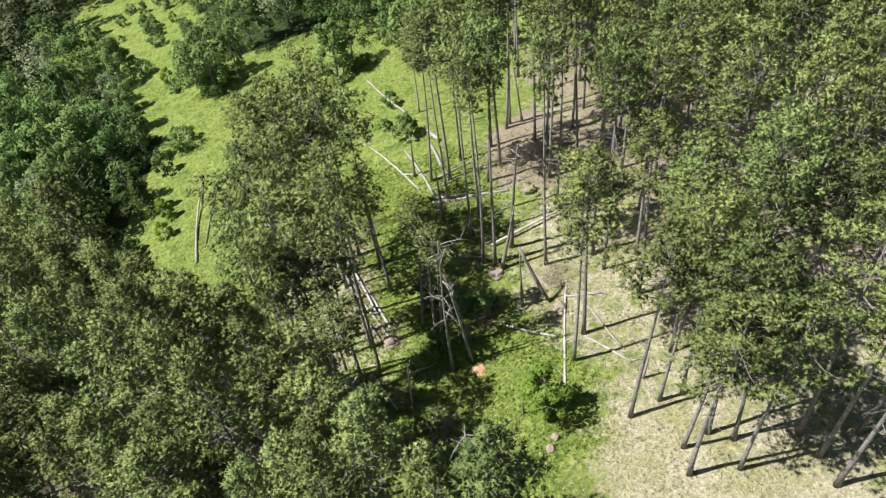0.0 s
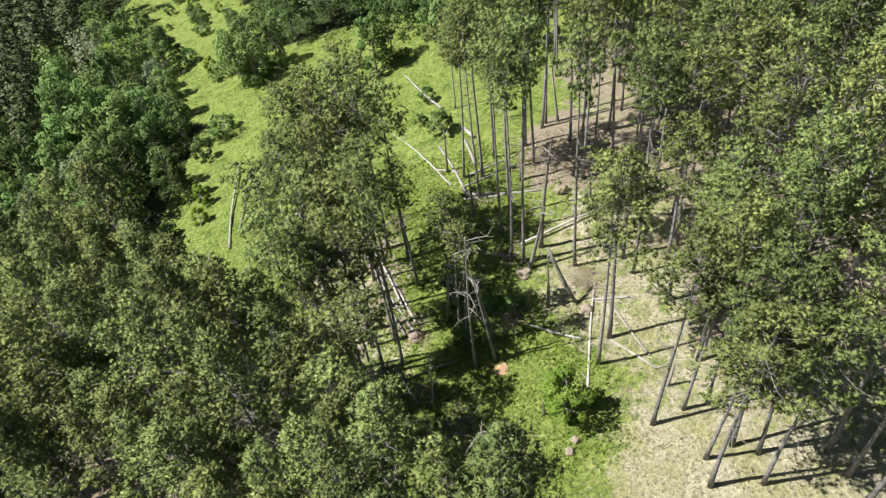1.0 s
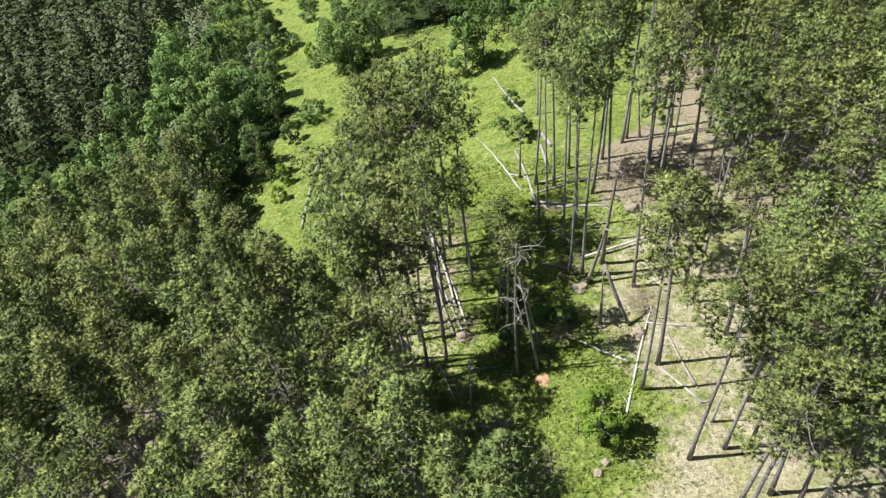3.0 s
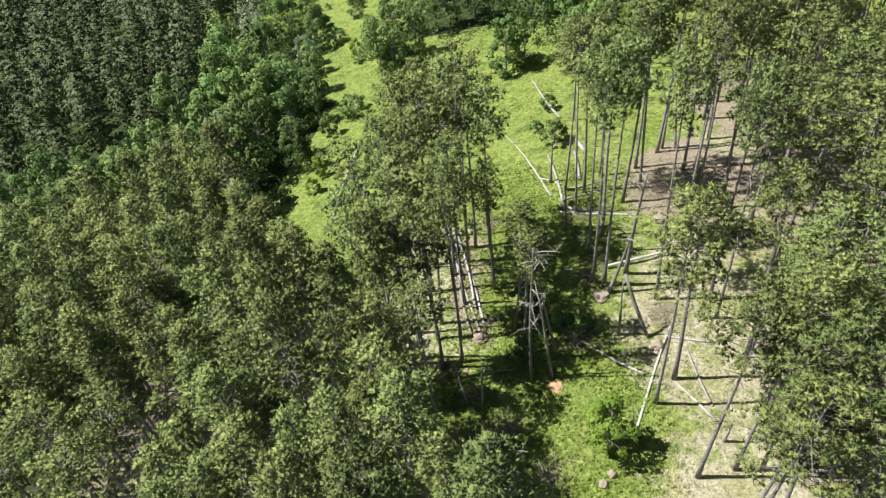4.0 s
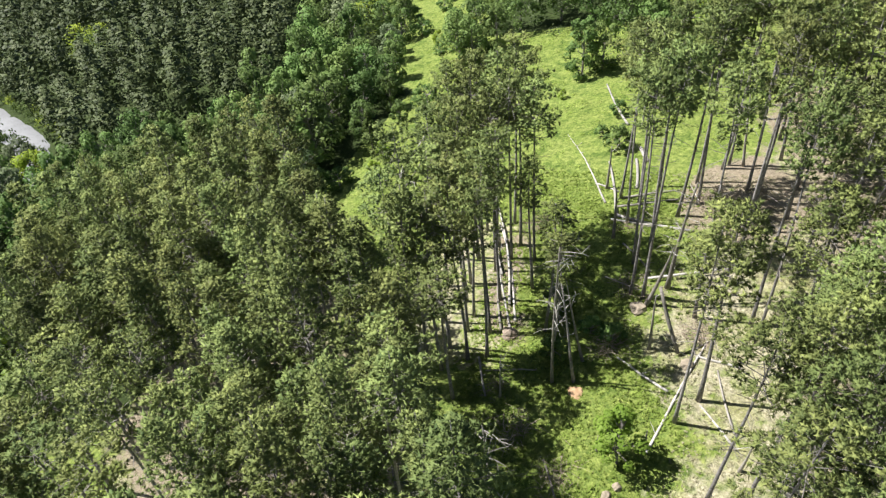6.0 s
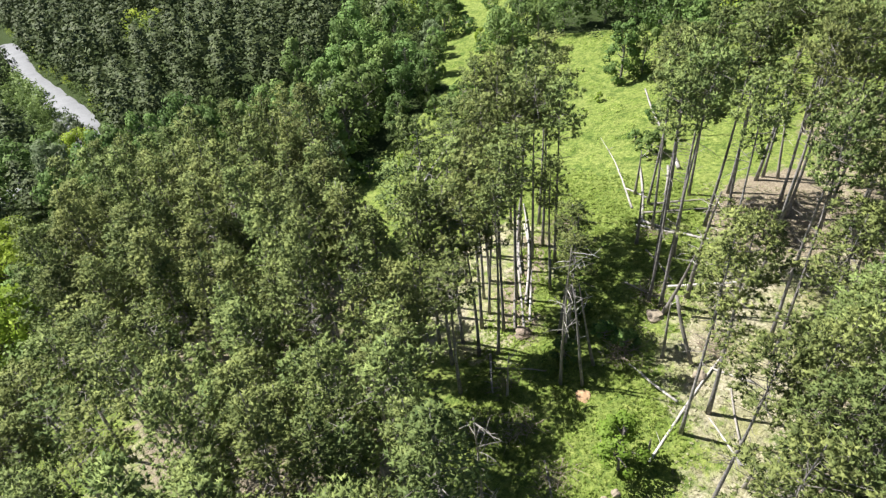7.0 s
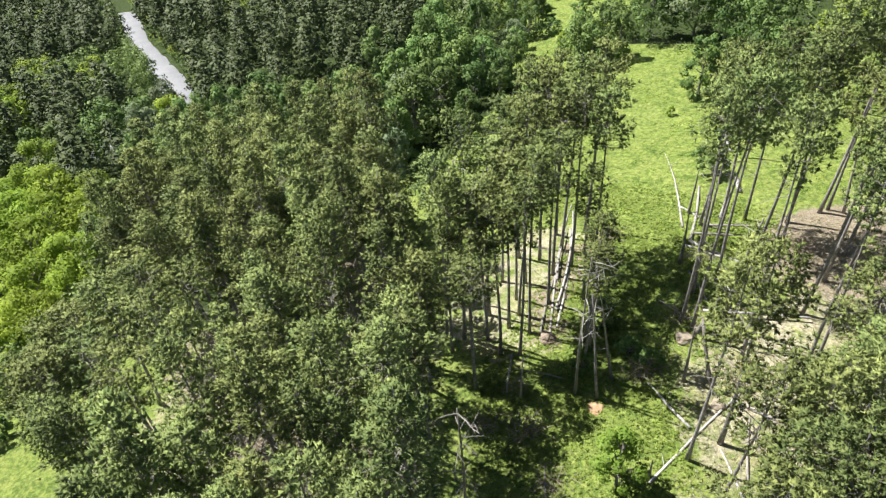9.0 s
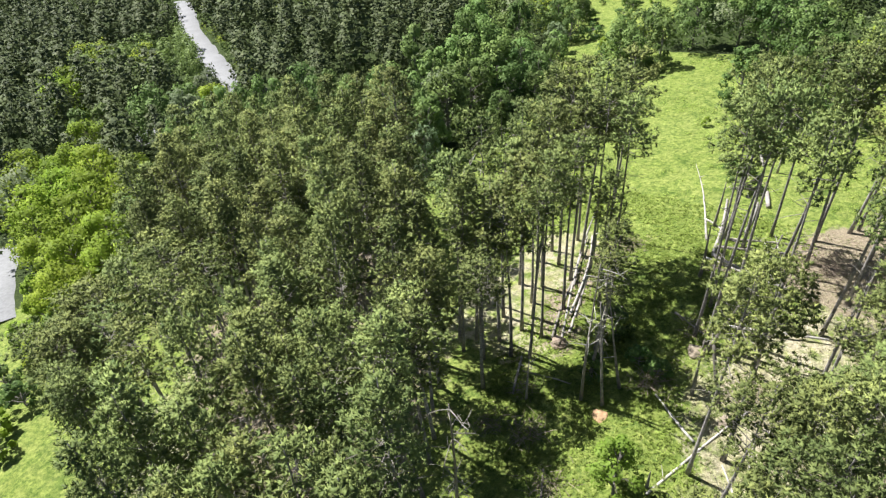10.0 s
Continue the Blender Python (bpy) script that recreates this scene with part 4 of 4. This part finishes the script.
snag(-0.4, 23.7, 10.4, 0.10, 16, reach_=1.5)
snag(-1.2, 26.8, 10.0, 0.10, 14, reach_=1.4)
snag(4.4, 27.4, 4.6, 0.11, 1, low=0.9, label="short broken grey trunk standing upright")
snag(4.6, 32.7, 8.5, 0.16, 14, (0, 4), label="weathered dead pine with tangled broken branches")
snag(3.6, 30.8, 5.0, 0.15, 6, (-6, 12), label="broken dead trunk leaning over")
snag(0.8, 24.0, 7.5, 0.10, 3, (0, -9), BARK, label="dark leaning dead trunk")
snag(0.9, 25.7, 7.0, 0.10, 3, (3, -10), BARK, label="dark leaning dead trunk")
snag(-0.6, 53.0, 8.0, 0.09, 5, (0, 2), DEADWOOD, "thin bleached dead trunk standing in the meadow")
snag(-0.1, 12.6, 11.0, 0.11, 24, reach_=1.5, dull=True)
snag(-9.1, 24.7, 14.2, 0.12, 16, reach_=1.1, low=0.6)
snag(-4.2, 12.2, 12.8, 0.12, 14, reach_=1.4, low=0.55, dull=True)
snag(0.2, 37.4, 4.5, 0.13, 2, label="dark broken stub of a pine trunk")
snag(-1.6, 43.6, 4.0, 0.12, 1, label="dark broken stub of a pine trunk")
snag(7.9, 47.2, 6.5, 0.12, 8, (0, -8), label="forked dead trunk on bare litter")
snag(9.8, 20.57, 2.3, 0.10, 0, (0, 3), label="short broken stump standing in dry grass")
snag(3.1, 19.8, 1.4, 0.08, 0, label="dark narrow stump standing beside a shrub")
snag(5.3, 20.7, 1.6, 0.10, 0, (4, 2), label="dark narrow stump standing beside a shrub")
snag(-3.0, 22.0, 4.0, 0.08, 4, (0, 4))


def brush_pile(x, y, size, count, label, rnd=R, flat=0.45):
    s = Shape()
    for _ in range(count):
        w = rnd.uniform(0, 6.28)
        p = Vector((rnd.gauss(0, size * 0.4), rnd.gauss(0, size * 0.4), rnd.random() ** 2 * flat * size * 0.6))
        d = Vector((math.cos(w), math.sin(w), rnd.uniform(-0.1, 0.35))) * rnd.uniform(0.25, 0.9) * size * 0.7
        s.tube([p, p + d * 0.5 + Vector((0, 0, 0.05)), p + d], [0.016, 0.011, 0.004], 3, False)
    ob = new("brush_pile", s.mesh("brush_pile", BRUSH))
    ob.matrix_basis = pose(x, y, height(x, y) - 0.02, 0, 0, rnd.uniform(0, 360))
    return tagged(ob, label, "brush", kind="stuff")


brush_pile(2.2, 27.0, 1.5, 150, "tangle of dry brown twigs at a log's crown end")
brush_pile(6.9, 29.0, 1.5, 170, "heap of grey dead branches beside leaning trunks")
brush_pile(6.6, 42.3, 2.0, 200, "heap of dry dead branches on bare litter", flat=0.7)
brush_pile(-5.6, 38.6, 1.7, 130, "grey dead branches at the end of stacked logs")
brush_pile(2.6, 32.2, 1.5, 120, "grey dead branches in the shade")
brush_pile(1.2, 39.0, 1.3, 90, "dead branches along a fallen log")
brush_pile(1.6, 17.6, 1.5, 110, "dead branches in the shade below pines")
brush_pile(-1.4, 20.2, 1.5, 130, "heap of grey dead branches below the pines")
brush_pile(-3.6, 19.6, 1.3, 90, "heap of grey dead branches below the pines")
brush_pile(-3.4, 22.6, 1.2, 80, "dead twigs scattered in the shade")
brush_pile(-3.4, 26.6, 0.9, 60, "dark twigs at the end of stacked logs")


def lump(name, x, y, size, mat, label, category, seed, squash=0.6):
    bm = bmesh.new()
    bmesh.ops.create_icosphere(bm, subdivisions=3, radius=size)
    for v in bm.verts:
        d = 1 + 0.35 * noise.noise(v.co / size * 1.3 + Vector((seed, 0, 0))) + 0.16 * noise.noise(v.co / size * 4 + Vector((seed, 3, 0)))
        v.co = Vector((v.co.x * d, v.co.y * d, v.co.z * d * squash))
    me = bpy.data.meshes.new(name)
    bm.to_mesh(me)
    bm.free()
    me.materials.append(mat)
    ob = new(name, me)
    ob.matrix_basis = pose(x, y, height(x, y) + size * squash * 0.35, 0, 0, seed * 40)
    return tagged(ob, label, category)


lump("clay_mound", 1.1, 23.2, 0.42, SOIL, "patch of bare orange clay thrown up in grass", "mound", 1, 0.35)
lump("root_plate", 3.2, 30.4, 0.5, ROCK, "pale earthy root plate of a fallen pine", "root plate", 2)
lump("root_plate", 6.8, 38.2, 0.5, ROCK, "pale earthy root plate standing up from the ground", "root plate", 3, 1.1)
lump("stump", 4.5, 18.0, 0.22, ROCK, "pale cut stump in the grass", "stump", 4, 1.0)
lump("stump", 4.1, 17.4, 0.25, ROCK, "pale cut stump in the grass", "stump", 5, 0.9)
lump("root_plate", 6.6, 26.6, 0.35, ROCK, "pale broken butt of a leaning trunk", "root plate", 6, 0.8)
lump("root_plate", -4.1, 26.9, 0.5, BRUSH, "dark earthy root plate at the end of stacked logs", "root plate", 7, 0.9)



# ---- grass ----
def grass(name, mat, spots, label, rnd):
    s = Shape()
    for x, y, h in spots:
        p = Vector((x, y, height(x, y) - 0.03))
        s.tuft(rnd, p, Vector((rnd.gauss(0, 0.15), rnd.gauss(0, 0.15), 1)), h, h * 0.22, 6, 0.9, 6.0)
    return tagged(new(name, s.mesh(name, mat)), label, "grass", kind="stuff")


GR = random.Random(33)
green, dry = [], []
for _ in range(42000):
    x, y = GR.uniform(-13, 22), GR.uniform(7, 46)
    if inside(WEST_STAND, x, y) or inside(EAST_STAND, x, y) and GR.random() < 0.6:
        continue
    if not (inside(MEADOW, x, y) or inside(CLEARING, x, y) or x > 8):
        continue
    d = (1 if inside(DRY, x, y) else -1) * reach(DRY, x, y) + 3 * noise.noise((x * 0.3, y * 0.3, 9))
    lush = 0.5 + 0.5 * noise.noise((x * 0.5, y * 0.5, 2))
    if GR.random() > 0.35 + 0.9 * lush:
        continue
    if d > GR.uniform(-1, 1):
        dry.append((x, y, GR.uniform(0.08, 0.18)))
    else:
        green.append((x, y, GR.uniform(0.08, 0.16) + 0.14 * lush))
weeds = Shape()
for _ in range(2600):
    x, y = GR.uniform(-32, 8), GR.uniform(10, 84)
    if not (inside(MEADOW, x, y) or inside(CLEARING, x, y)) or inside(DRY, x, y) or noise.noise((x * 0.25, y * 0.25, 4)) < GR.uniform(-0.3, 0.3):
        continue
    tone, r, z = GR.random(), GR.uniform(0.12, 0.4), height(x, y)
    for _ in range(26):
        g = Vector((GR.gauss(0, r), GR.gauss(0, r), abs(GR.gauss(0, r * 0.4))))
        weeds.leaf(GR, Vector((x, y, z)) + g, 0.07, Vector((g.x * 0.5, g.y * 0.5, 0.6)), tone)
tagged(new("meadow_weeds", weeds.mesh("meadow_weeds", GRASS)), "leafy green weeds scattered through the meadow grass", "weeds", kind="stuff")
grass("meadow_grass", GRASS, green, "lush bright green tufts of meadow grass", GR)
grass("dry_grass", STRAW, dry, "short dry straw-coloured grass tufts", GR)
